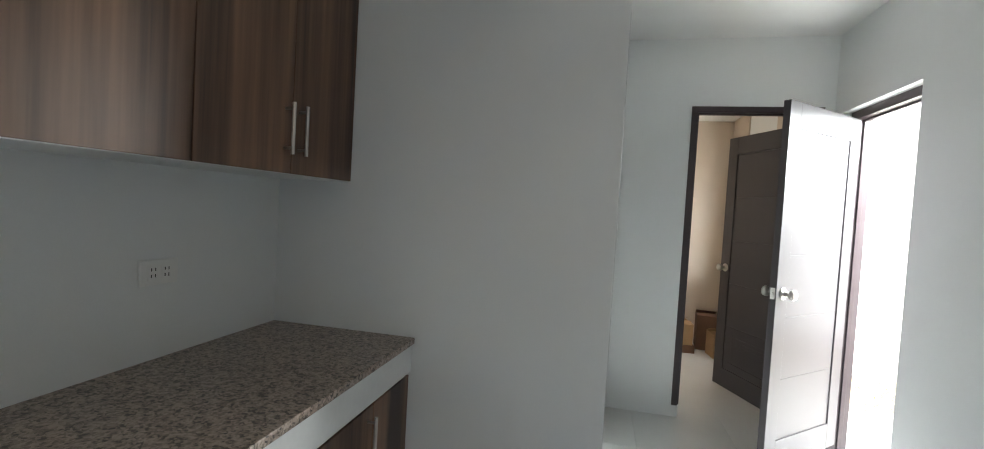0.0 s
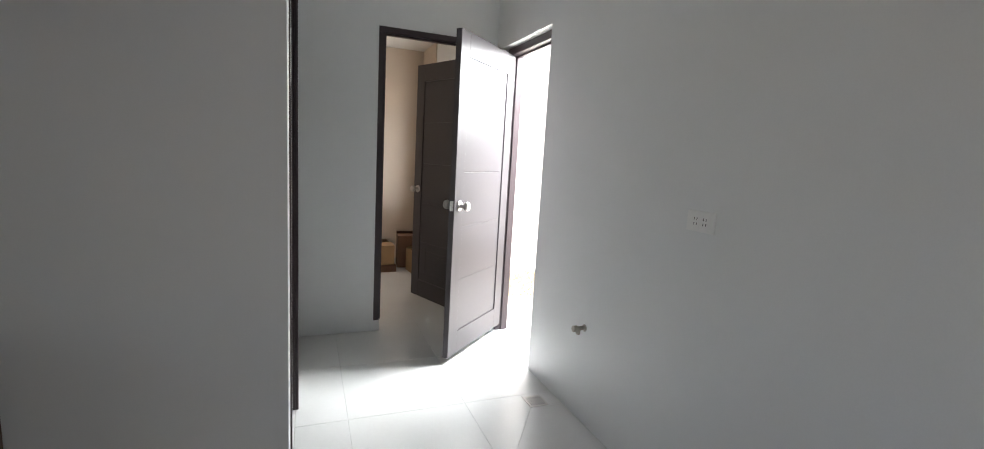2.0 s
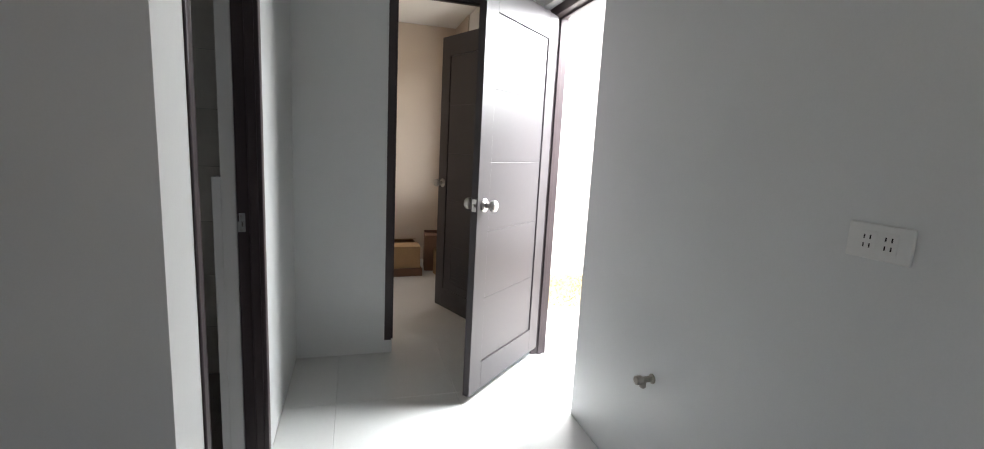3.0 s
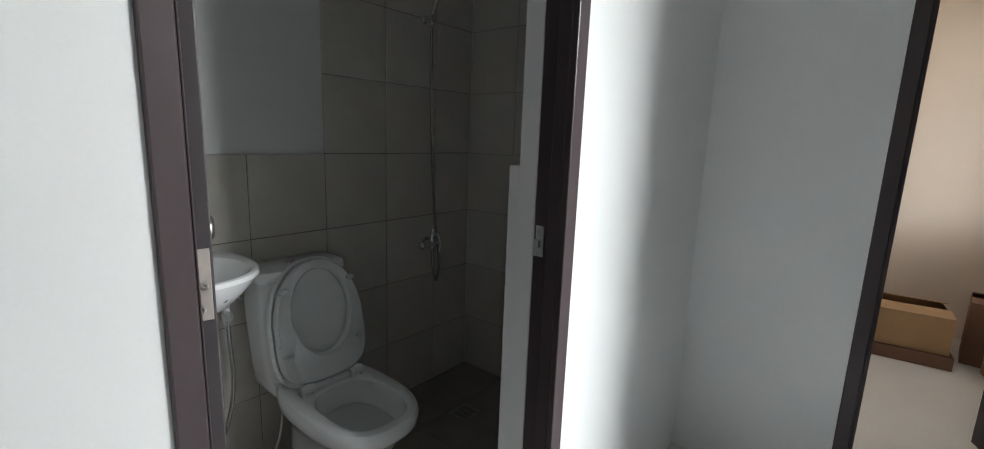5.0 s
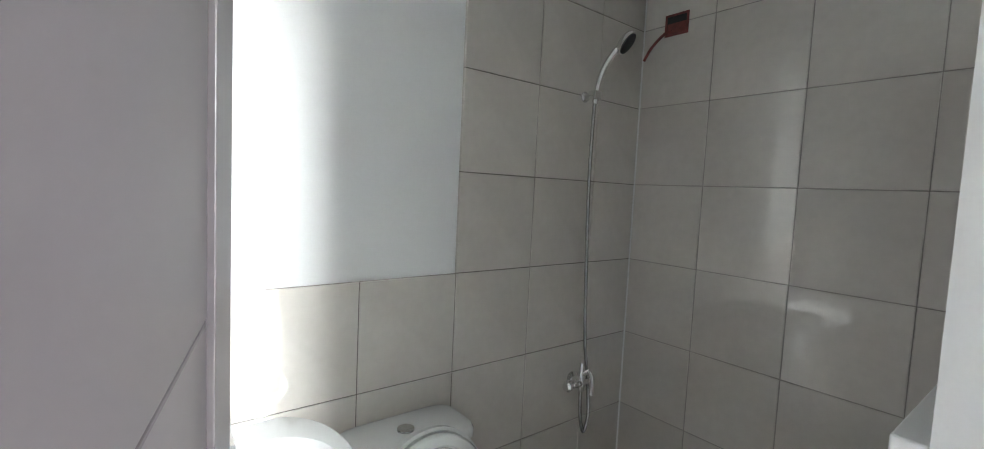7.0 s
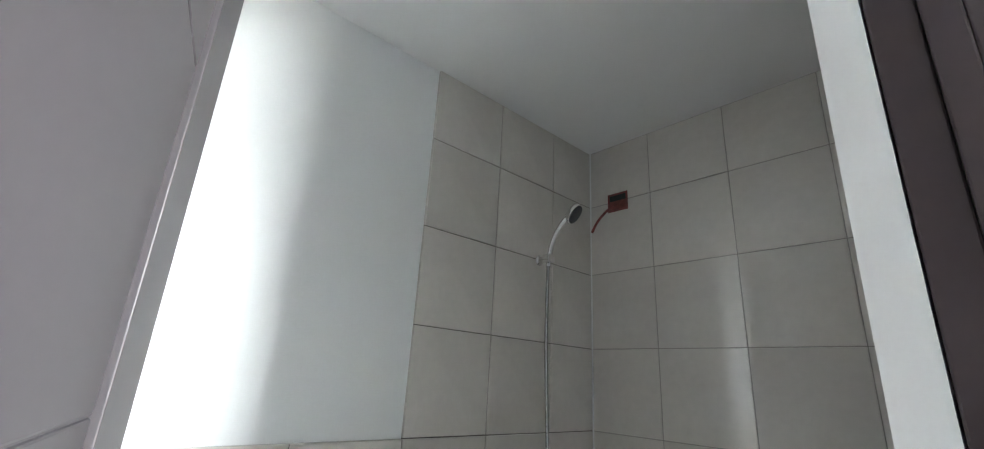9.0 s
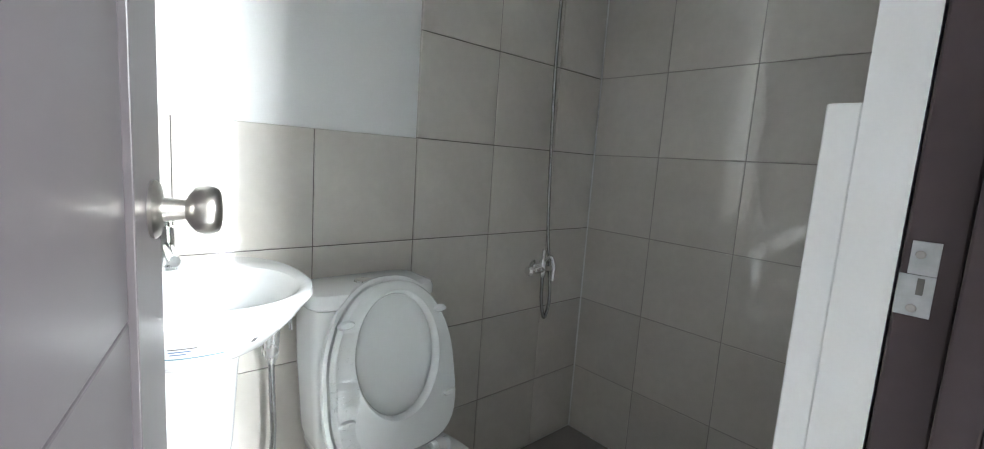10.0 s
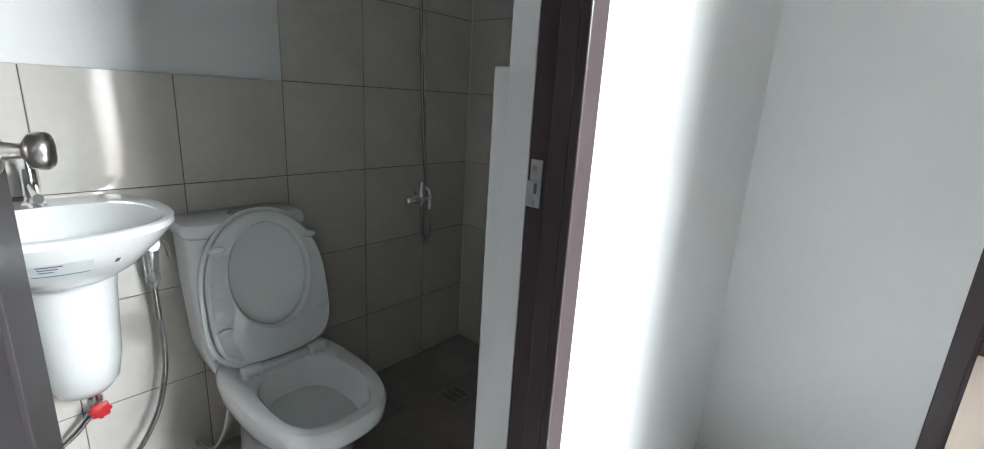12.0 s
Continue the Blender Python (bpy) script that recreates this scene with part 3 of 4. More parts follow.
outlet("wall_outlet", "white wall outlet above the granite counter", (BACK, -0.504, 1.138), 1, 0.118, 0.072)

# capped pipe stub low on the right wall
ob = thing("water_pipe_stub", "capped water pipe stub poking from the wall", "pipe", pose(RIGHT, 0.41, 0.485))
bm = bmesh.new()
lathe(bm, (0.0, 0, 0), (-1, 0, 0), [(0, 0.018), (0.004, 0.018), (0.006, 0.011), (0.045, 0.011)], 16)
part("nipple", bm, PVC, ob, smooth=True)
bm = bmesh.new()
lathe(bm, (-0.045, 0, 0), (-1, 0, 0), [(0, 0.015), (0.003, 0.017), (0.022, 0.017), (0.025, 0.013)], 8)
part("cap", bm, PVC, ob)
bm = bmesh.new()
lathe(bm, (-0.038, 0, 0.004), (0, 0, -1), [(0, 0.012), (0.03, 0.012), (0.034, 0.009)], 12)
part("elbow", bm, PVC, ob, smooth=True)


def floor_drain(label, x0, y0, x1, y1, z, cat="drain", metal=STEEL, under=DARK):
    ob = thing("floor_drain", label, cat)
    bm = bmesh.new()
    w = 0.012
    for a, b in (((x0, y0), (x1, y0 + w)), ((x0, y1 - w), (x1, y1)), ((x0, y0 + w), (x0 + w, y1 - w)), ((x1 - w, y0 + w), (x1, y1 - w))):
        box(bm, (*a, z), (*b, z + 0.003))
    part("rim", bm, metal, ob)
    # shallow dark sheet: the shade below the bars is put into its colour
    part("sump_shade", bx((x0 + w, y0 + w, z - 0.002), (x1 - w, y1 - w, z + 0.0006)), under, ob)
    n = 6
    for i in range(n):
        x = x0 + w + (x1 - x0 - 2 * w) * (i + 0.5) / n
        part("bar", bx((x - 0.0024, y0 + w, z + 0.0008), (x + 0.0024, y1 - w, z + 0.0028)), metal, ob)
    for i in range(1, 3):
        y = y0 + w + (y1 - y0 - 2 * w) * i / 3
        part("crossbar", bx((x0 + w, y - 0.003, z + 0.0009), (x1 - w, y + 0.003, z + 0.0026)), metal, ob)
    return ob


floor_drain("square steel floor drain grating in the white tiles", 1.165, 0.56, 1.272, 0.667, 0.001)
floor_drain("square steel floor drain grating in the shower", -0.895, 1.475, -0.785, 1.585, BZ + 0.001, "drain", GRIME, SHADE_GREY)

# ---- bathroom ----
def oval(cx, cy, z, ax, ay, k=40, front=1.0, power=2.0):
    """A rounded oval in a level plane; the +x half is longer by front."""
    out = []
    for i in range(k):
        a = 2 * math.pi * i / k
        c, s = math.cos(a), math.sin(a)
        c2 = math.copysign(abs(c) ** (2 / power), c)
        s2 = math.copysign(abs(s) ** (2 / power), s)
        out.append(Vector((cx + c2 * ax * (front if c > 0 else 1.0), cy + s2 * ay, z)))
    return out


toilet = thing("toilet", "white two-piece toilet with its lid and seat raised", "toilet", pose(BX, 0.882, BZ) @ Matrix.Diagonal((0.965, 0.97, 0.99, 1)))
# local: x out from the wall, z from the floor
bm = bmesh.new()
sections = [(0.0, 0.340, 0.232, 0.126, 2.8), (0.03, 0.340, 0.229, 0.123, 2.8), (0.12, 0.338, 0.222, 0.116, 2.8), (0.20, 0.345, 0.226, 0.118, 2.7), (0.26, 0.362, 0.244, 0.134, 2.6),
            (0.305, 0.382, 0.260, 0.152, 2.6), (0.330, 0.390, 0.276, 0.170, 2.7), (0.345, 0.394, 0.284, 0.177, 2.7), (0.382, 0.395, 0.287, 0.180, 2.7), (0.394, 0.395, 0.281, 0.174, 2.7), (0.398, 0.395, 0.270, 0.163, 2.7)]
loops = [oval(cx, 0, z, ax, ay, 56, 1.0, p) for z, cx, ax, ay, p in sections]
inner = [(0.397, 0.480, 0.166, 0.130, 3.0), (0.389, 0.480, 0.157, 0.122, 3.0), (0.355, 0.480, 0.155, 0.120, 2.9), (0.345, 0.478, 0.150, 0.115, 2.8), (0.29, 0.466, 0.128, 0.096, 2.4), (0.245, 0.44, 0.09, 0.062, 2.0)]
loops += [oval(cx, 0, z, ax, ay, 56, 1.0, p) for z, cx, ax, ay, p in inner]
rings(bm, loops)
part("bowl", bm, PORC, toilet, smooth=True)
bm = bmesh.new()
rings(bm, [oval(0.471, 0, 0.312, 0.138, 0.105, 40, 1.0, 2.5), oval(0.471, 0, 0.3125, 0.130, 0.098, 40, 1.0, 2.5)])
part("water", bm, WATER, toilet, "still water in the bowl")
bm = bmesh.new()
rings(bm, [[Vector((x, y, z)) for x, y in ((0.005 + 0.0, -w), (d, -w), (d, w), (0.005, w))] for z, d, w in ((0.34, 0.17, 0.140), (0.3975, 0.17, 0.148))])
part("deck", bm, PORC, toilet, bevel=0.012, smooth=True)
bm = bmesh.new()
lp = []
for z, d, w in ((0.399, 0.165, 0.142), (0.43, 0.175, 0.150), (0.62, 0.185, 0.162), (0.768, 0.188, 0.166)):
    lp.append([Vector((0.095 + math.copysign(abs(math.cos(a)) ** 0.32, math.cos(a)) * (d - 0.01) / 2, math.copysign(abs(math.sin(a)) ** 0.32, math.sin(a)) * w - 0.014, z))
               for a in [2 * math.pi * (i + 0.5) / 40 for i in range(40)]])
rings(bm, lp)
part("tank", bm, PORC, toilet, smooth=True)
bm = bmesh.new()
lp = []
for z, g in ((0.769, 0.004), (0.775, 0.009), (0.795, 0.009), (0.805, 0.004), (0.810, -0.012)):
    lp.append([Vector((0.093 + math.copysign(abs(math.cos(a)) ** 0.35, math.cos(a)) * (0.084 + g), math.copysign(abs(math.sin(a)) ** 0.35, math.sin(a)) * (0.166 + g) - 0.014, z))
               for a in [2 * math.pi * (i + 0.5) / 40 for i in range(40)]])
rings(bm, lp)
part("tank_lid", bm, PORC, toilet, smooth=True)
bm = bmesh.new()
lathe(bm, (0.10, -0.025, 0.810), (0, 0, 1), [(0, 0.024), (0.004, 0.023), (0.005, 0.019), (0.0035, 0.001)], 20)
part("flush_button", bm, CHROME, toilet, "chrome push button", smooth=True)


def seat_outline(s, k=56, grow=0.0):
    """Outline in the seat's own plane: u across, v up from the hinge."""
    out = []
    for i in range(k):
        a = 2 * math.pi * i / k
        c, sn = math.cos(a), math.sin(a)
        u = math.copysign(abs(c) ** (2 / (2.3 if sn > 0 else 3.4)), c) * (0.179 + grow)
        v = 0.235 + math.copysign(abs(sn) ** (2 / (2.1 if sn > 0 else 4.6)), sn) * ((0.209 if sn > 0 else 0.229) + grow)
        u *= 1.0 - 0.10 * max(0.0, (v - 0.2) / 0.25)
        out.append((u, v))
    return out


def in_seat(u, v, w, lean=12.0):
    """The raised seat: v leans back from the hinge line, w stands off towards the room."""
    a = radians(lean)
    return Vector((0.285 - v * math.sin(a) + w * math.cos(a), u, 0.402 + v * math.cos(a) + w * math.sin(a)))


bm = bmesh.new()
o = seat_outline(1, grow=0.005)
rings(bm, [[in_seat(u * 0.97, 0.235 + (v - 0.235) * 0.97, -0.032) for u, v in o], [in_seat(u, v, -0.028) for u, v in o], [in_seat(u, v, -0.012) for u, v in o],
           [in_seat(u * 0.95, 0.235 + (v - 0.235) * 0.96, -0.010) for u, v in o], [in_seat(u * 0.90, 0.235 + (v - 0.235) * 0.92, -0.017) for u, v in o]])
part("lid", bm, SEATP, toilet, "raised white plastic lid", smooth=True)
bm = bmesh.new()
hole = [(math.cos(2 * math.pi * i / 56) * 0.112, 0.258 + math.sin(2 * math.pi * i / 56) * 0.150) for i in range(56)]
o2 = seat_outline(1, grow=-0.007)
rings(bm, [[in_seat(u, v, 0.0) for u, v in o2], [in_seat(u, v, 0.014) for u, v in o2], [in_seat(u * 0.965, 0.235 + (v - 0.235) * 0.97, 0.022) for u, v in o2],
           [in_seat(u * 1.10, 0.258 + (v - 0.258) * 1.08, 0.025) for u, v in hole], [in_seat(u * 1.055, 0.258 + (v - 0.258) * 1.045, 0.0285) for u, v in hole],
           [in_seat(u * 1.01, 0.258 + (v - 0.258) * 1.01, 0.024) for u, v in hole], [in_seat(u * 0.98, 0.258 + (v - 0.258) * 0.98, 0.012) for u, v in hole], [in_seat(u, v, 0.0) for u, v in hole]], cap0=False, cap1=False)
seat = part("seat", bm, SEATP, toilet, "raised white plastic seat ring", smooth=True)
for u, v in ((-0.130, 0.350), (0.130, 0.350), (-0.143, 0.13), (0.143, 0.13)):
    bm = bmesh.new()
    p0, p1 = in_seat(u, v, 0.020), in_seat(u, v, 0.030)
    rings(bm, [[p0 + Vector((0, math.cos(2 * math.pi * i / 14) * 0.023, math.sin(2 * math.pi * i / 14) * 0.012)) for i in range(14)],
               [p1 + Vector((0, math.cos(2 * math.pi * i / 14) * 0.017, math.sin(2 * math.pi * i / 14) * 0.007)) for i in range(14)]])
    part("bumper", bm, SEATP, seat, smooth=True)
for u in (-0.098, 0.098):
    bm = bmesh.new()
    cyl(bm, (0.312, u - 0.026, 0.416), (0.312, u + 0.026, 0.416), 0.015, 18)
    box(bm, (0.296, u - 0.026, 0.397), (0.326, u - 0.012, 0.418))
    box(bm, (0.296, u + 0.012, 0.397), (0.326, u + 0.026, 0.418))
    hin = part("seat_hinge", bm, SEATP, toilet, smooth=True, bevel=0.002)
    bm = bmesh.new()
    cyl(bm, (0.3125, u - 0.011, 0.4165), (0.3125, u + 0.011, 0.4165), 0.0165, 18)
    part("hinge_barrel", bm, PLASTIC, hin, smooth=True)
part("hinge_bar", bx((0.290, -0.072, 0.3985), (0.318, 0.072, 0.417)), SEATP, toilet, bevel=0.005, smooth=True)
# crinkled wrapping film left on one side of the seat
rng = random.Random(11)
ridges = [(rng.uniform(60, 260), rng.uniform(-170, 170), rng.uniform(0, 6.28)) for _ in range(9)]
bm = bmesh.new()
grid = []
for i in range(151):
    v = 0.035 + 0.30 * i / 150
    edge = -0.176 + 0.045 * max(0.0, (v - 0.22) / 0.12) ** 2 * 0.4
    row = []
    for j in range(33):
        u = edge + 0.056 * j / 32 * (1 + 0.15 * math.sin(v * 40))
        h = abs(sum(math.sin(a * v + b * u + c) for a, b, c in ridges) / 3)
        row.append(bm.verts.new(in_seat(u, v, 0.0295 + 0.0026 * h - 0.012 * max(0.0, 1 - j / 6))))
    grid.append(row)
for a, b in zip(grid, grid[1:]):
    for j in range(32):
        bm.faces.new((a[j], a[j + 1], b[j + 1], b[j]))
part("wrapping_film", bm, FILM, seat, "crinkled clear plastic film", smooth=True)
bm = bmesh.new()
tube(bm, smooth_path([(0.10, -0.08, 0.345), (0.125, -0.10, 0.23), (0.125, -0.122, 0.13), (0.095, -0.15, 0.06), (0.03, -0.168, 0.045), (0.001, -0.17, 0.05)], 8), 0.0062, 8)
part("supply_hose", bm, STEEL, toilet, "thin steel supply hose", smooth=True)

# washbasin on a short pedestal
basin = thing("washbasin", "white wall-hung washbasin with a half pedestal", "washbasin", pose(BX, 0.472, 0.788) @ Matrix.Diagonal((0.95, 0.86, 1.0, 1)))
bm = bmesh.new()


def basin_loop(z, ax, ay, x0=0.0, k=48, power=2.4):
    out = []
    for i in range(k):
        a = 2 * math.pi * i / k
        c, s = math.cos(a), math.sin(a)
        x = math.copysign(abs(c) ** (2 / power), c) * ax + x0
        out.append(Vector((max(x, 0.004), math.copysign(abs(s) ** (2 / power), s) * ay, z)))
    return out


rings(bm, [basin_loop(-0.155, 0.10, 0.085, 0.12), basin_loop(-0.14, 0.15, 0.108, 0.13), basin_loop(-0.10, 0.195, 0.152, 0.16), basin_loop(-0.05, 0.222, 0.198, 0.185),
           basin_loop(-0.012, 0.232, 0.228, 0.20), basin_loop(0.0, 0.230, 0.226, 0.20), basin_loop(0.004, 0.222, 0.218, 0.20),
           basin_loop(0.0, 0.160, 0.190, 0.245), basin_loop(-0.015, 0.150, 0.178, 0.245), basin_loop(-0.07, 0.12, 0.14, 0.235), basin_loop(-0.105, 0.06, 0.07, 0.22)])
part("bowl", bm, PORC, basin, smooth=True)
bm = bmesh.new()
rings(bm, [basin_loop(z, ax, ay, x0, 36, 2.2) for z, ax, ay, x0 in ((-0.15, 0.115, 0.110, 0.12), (-0.19, 0.110, 0.105, 0.11), (-0.37, 0.10, 0.094, 0.10), (-0.435, 0.09, 0.084, 0.09),
                                                                      (-0.474, 0.07, 0.064, 0.07), (-0.486, 0.045, 0.038, 0.05))])
part("half_pedestal", bm, PORC, basin, smooth=True)
bm = bmesh.new()
lathe(bm, (0.065, -0.03, 0.002), (0, 0, 1), [(0, 0.026), (0.006, 0.026), (0.010, 0.019), (0.075, 0.017), (0.085, 0.015), (0.088, 0.004)], 20)
cyl(bm, (0.065, -0.03, 0.05), (0.165, -0.03, 0.035), 0.011, 12)
tap = part("tap", bm, CHROME, basin, "chrome single tap", smooth=True)
bm = bmesh.new()
tube(bm, smooth_path([(0.065, -0.03, 0.086), (0.068, -0.03, 0.104), (0.085, -0.03, 0.122), (0.118, -0.03, 0.130)], 6), 0.007, 10)
part("tap_lever", bm, CHROME, tap, smooth=True)
bm = bmesh.new()
lathe(bm, (0.105, 0.165, -0.055), (0.55, -0.8, 0.3), [(0, 0.013), (0.003, 0.012), (0.004, 0.008), (0.002, 0.001)], 16)
part("overflow_ring", bm, CHROME, basin, smooth=True)


def curved_card(parent, name, label, material, a0, a1, z0, z1, lift):
    """A paper sticker that follows the basin's curved front."""
    bm = bmesh.new()

    def at(a, z):
        t = (z + 0.10) / 0.05
        ax, ay, x0 = 0.195 + 0.027 * t, 0.152 + 0.046 * t, 0.16 + 0.025 * t
        c, s = math.cos(a), math.sin(a)
        return Vector((math.copysign(abs(c) ** (2 / 2.4), c) * (ax + lift) + x0, math.copysign(abs(s) ** (2 / 2.4), s) * (ay + lift), z))
    rows = [[bm.verts.new(at(a0 + (a1 - a0) * i / 8, z)) for i in range(9)] for z in (z0, z1)]
    for i in range(8):
        bm.faces.new((rows[0][i], rows[0][i + 1], rows[1][i + 1], rows[1][i]))
    part(name, bm, material, parent, label)


curved_card(basin, "sticker", "white paper sticker with small print", LABEL, -0.42, 0.06, -0.080, -0.044, 0.0012)
curved_card(basin, "print_bar", "teal printed line", TEAL, -0.42, 0.05, -0.078, -0.0755, 0.0018)
for i in range(3):
    curved_card(basin, "print_bar", "grey printed line", BLACKP if i == 0 else BLUE, -0.33, -0.12 - 0.04 * i, -0.052 - 0.007 * i, -0.0495 - 0.007 * i, 0.0018)
curved_card(basin, "sticker", "small square sticker", LABEL, 0.24, 0.33, -0.070, -0.046, 0.0012)
curved_card(basin, "print_bar", "grey printed mark", BLACKP, 0.25, 0.30, -0.067, -0.056, 0.0018)

# angle valve with a red handle
ob = thing("angle_valve", "small angle valve with a red handle", "valve", pose(BX, 0.494, 0.232) @ Matrix.Diagonal((0.9, 0.85, 0.85, 1)))
bm = bmesh.new()
lathe(bm, (0, 0, 0), (1, 0, 0), [(0, 0.022), (0.004, 0.02), (0.006, 0.011), (0.05, 0.011), (0.055, 0.008), (0.065, 0.008)], 16)
cyl(bm, (0.035, 0, 0), (0.035, 0, 0.04), 0.009, 12)
part("valve_body", bm, CHROME, ob, smooth=True)
bm = bmesh.new()
rings(bm, [[Vector((x, math.cos(2 * math.pi * i / 40) * r * (1 + 0.10 * math.cos(8 * 2 * math.pi * i / 40)), math.sin(2 * math.pi * i / 40) * r * (1 + 0.10 * math.cos(8 * 2 * math.pi * i / 40))))
                for i in range(40)] for x, r in ((0.062, 0.024), (0.066, 0.027), (0.076, 0.027), (0.080, 0.022))])
part("red_handle", bm, RED, ob, "red plastic hand wheel", smooth=True)

# bidet spray on its wall hook
ob = thing("bidet_spray", "chrome hand bidet spray hanging on its hook", "bidet spray", pose(BX + 0.01, 0.650, 0.618))
bm = bmesh.new()
box(bm, (0, -0.014, -0.075), (0.012, 0.014, -0.045))
cyl(bm, (0.012, 0, -0.06), (0.028, 0, -0.06), 0.008, 12)
lathe(bm, (0.036, 0, -0.072), (0, 0, 1), [(0, 0.016), (0.022, 0.018)], 16)
part("hook", bm, CHROME, ob, smooth=True)
bm = bmesh.new()
lathe(bm, (0.036, 0, -0.085), (0.08, 0, 1), [(0, 0.0105), (0.02, 0.0155), (0.085, 0.0185), (0.105, 0.021), (0.122, 0.022), (0.132, 0.015)], 18)
cyl(bm, (0.040, 0, 0.030), (0.074, 0.0, 0.045), 0.018, 16)
head = part("spray_head", bm, SATIN, ob, smooth=True)
bm = bmesh.new()
tube(bm, smooth_path([(0.045, 0.012, 0.052), (0.062, 0.030, 0.042), (0.064, 0.036, 0.0)], 6), 0.0045, 8)
part("trigger", bm, SATIN, head, smooth=True)
bm = bmesh.new()
tube(bm, smooth_path([(0.036, 0, -0.085), (0.037, 0.002, -0.16), (0.04, 0.004, -0.27), (0.05, -0.008, -0.36), (0.06, -0.04, -0.46), (0.075, -0.105, -0.55), (0.08, -0.19, -0.60), (0.075, -0.26, -0.57), (0.06, -0.27, -0.48), (0.045, -0.205, -0.43), (0.036, -0.152, -0.372)], 16), 0.0072, 10, 0.10)
part("hose", bm, HOSE, ob, "ribbed steel hose", smooth=True)

# hand shower: mixer valve, hose, bracket, head
ob = thing("shower_set", "chrome hand shower on a wall bracket with its valve", "shower", pose(BX, 1.60, 0.665))
bm = bmesh.new()
for y in (0.0,):
    lathe(bm, (0, y, 0), (1, 0, 0), [(0, 0.028), (0.004, 0.027), (0.008, 0.014), (0.03, 0.013)], 20)
cyl(bm, (0.045, -0.045, 0.0), (0.045, 0.03, 0.0), 0.014, 16)
lathe(bm, (0.045, -0.045, 0), (0, -1, 0), [(0, 0.010), (0.015, 0.010), (0.02, 0.018), (0.03, 0.020), (0.038, 0.014)], 16)
lathe(bm, (0.045, 0.0, -0.03), (0, 0, 1), [(0, 0.010), (0.02, 0.015), (0.06, 0.015), (0.07, 0.009), (0.10, 0.0085), (0.103, 0.006)], 16)
valve = part("valve", bm, CHROME, ob, smooth=True)
bm = bmesh.new()
tube(bm, smooth_path([(0.05, 0.0, 0.03), (0.075, 0.005, 0.05), (0.085, 0.012, 0.02), (0.082, 0.014, -0.035)], 6), 0.008, 10)
part("lever", bm, CHROME, valve, smooth=True)
bm = bmesh.new()
tube(bm, smooth_path([(0.045, 0.0, -0.03), (0.048, 0.002, -0.12), (0.055, 0.016, -0.185), (0.062, 0.030, -0.12), (0.05, 0.03, 0.0), (0.034, 0.022, 0.15), (0.030, 0.008, 0.42), (0.032, -0.008, 0.72), (0.042, -0.018, 0.95), (0.048, -0.022, 1.01)], 20), 0.0062, 10, 0.10)
part("hose", bm, HOSE, ob, "ribbed steel hose", smooth=True)
bm = bmesh.new()
lathe(bm, (0, -0.022, 1.03), (1, 0, 0), [(0, 0.02), (0.005, 0.019), (0.008, 0.012), (0.035, 0.012)], 18)
box(bm, (0.033, -0.04, 1.015), (0.062, -0.004, 1.045))
part("bracket", bm, CHROME, ob, bevel=0.002, smooth=True)
bm = bmesh.new()
tube(bm, smooth_path([(0.048, -0.022, 1.0), (0.052, -0.018, 1.06), (0.064, -0.006, 1.12), (0.088, 0.014, 1.175), (0.11, 0.030, 1.20)], 8), 0.0105, 12)
hd = part("handset", bm, CHROME, ob, smooth=True)
axis = Vector((0.75, 0.30, -0.60))
bm = bmesh.new()
lathe(bm, Vector((0.112, 0.034, 1.213)) - axis.normalized() * 0.010, axis, [(0, 0.016), (0.008, 0.036), (0.020, 0.043), (0.026, 0.042), (0.027, 0.038)], 28)
part("spray_head", bm, CHROME, hd, smooth=True)
bm = bmesh.new()
lathe(bm, Vector((0.112, 0.034, 1.213)) + axis.normalized() * 0.0165, axis, [(0, 0.0375), (0.003, 0.037), (0.004, 0.030)], 28)
part("spray_face", bm, SPRAY, hd, "dark spray face", smooth=True)

# open electrical box with a stray conduit on the end wall
ob = thing("junction_box", "open red junction box set in the tiles", "junction box")
x0, x1, z0, z1 = -1.098, -1.004, 1.955, 2.035
bm = bmesh.new()
for a, b in (((x0, z0), (x1, z0 + 0.008)), ((x0, z1 - 0.008), (x1, z1)), ((x0, z0 + 0.008), (x0 + 0.008, z1 - 0.008)), ((x1 - 0.008, z0 + 0.008), (x1, z1 - 0.008))):
    box(bm, (a[0], BY - 0.004, a[1]), (b[0], BY + 0.002, b[1]))
part("rim", bm, REDDK, ob)
# flat plate on the tile face; the recess's shade is put into its colour
part("inside", bx((x0 + 0.008, BY - 0.002, z0 + 0.008), (x1 - 0.008, BY + 0.001, z1 - 0.008)), DARK, ob)
part("flap", bx((x0 + 0.012, BY - 0.006, z0 + 0.006), (x1 - 0.006, BY - 0.0025, z0 + 0.045)), REDDK, ob, "dusty red knock-out flap")
bm = bmesh.new()
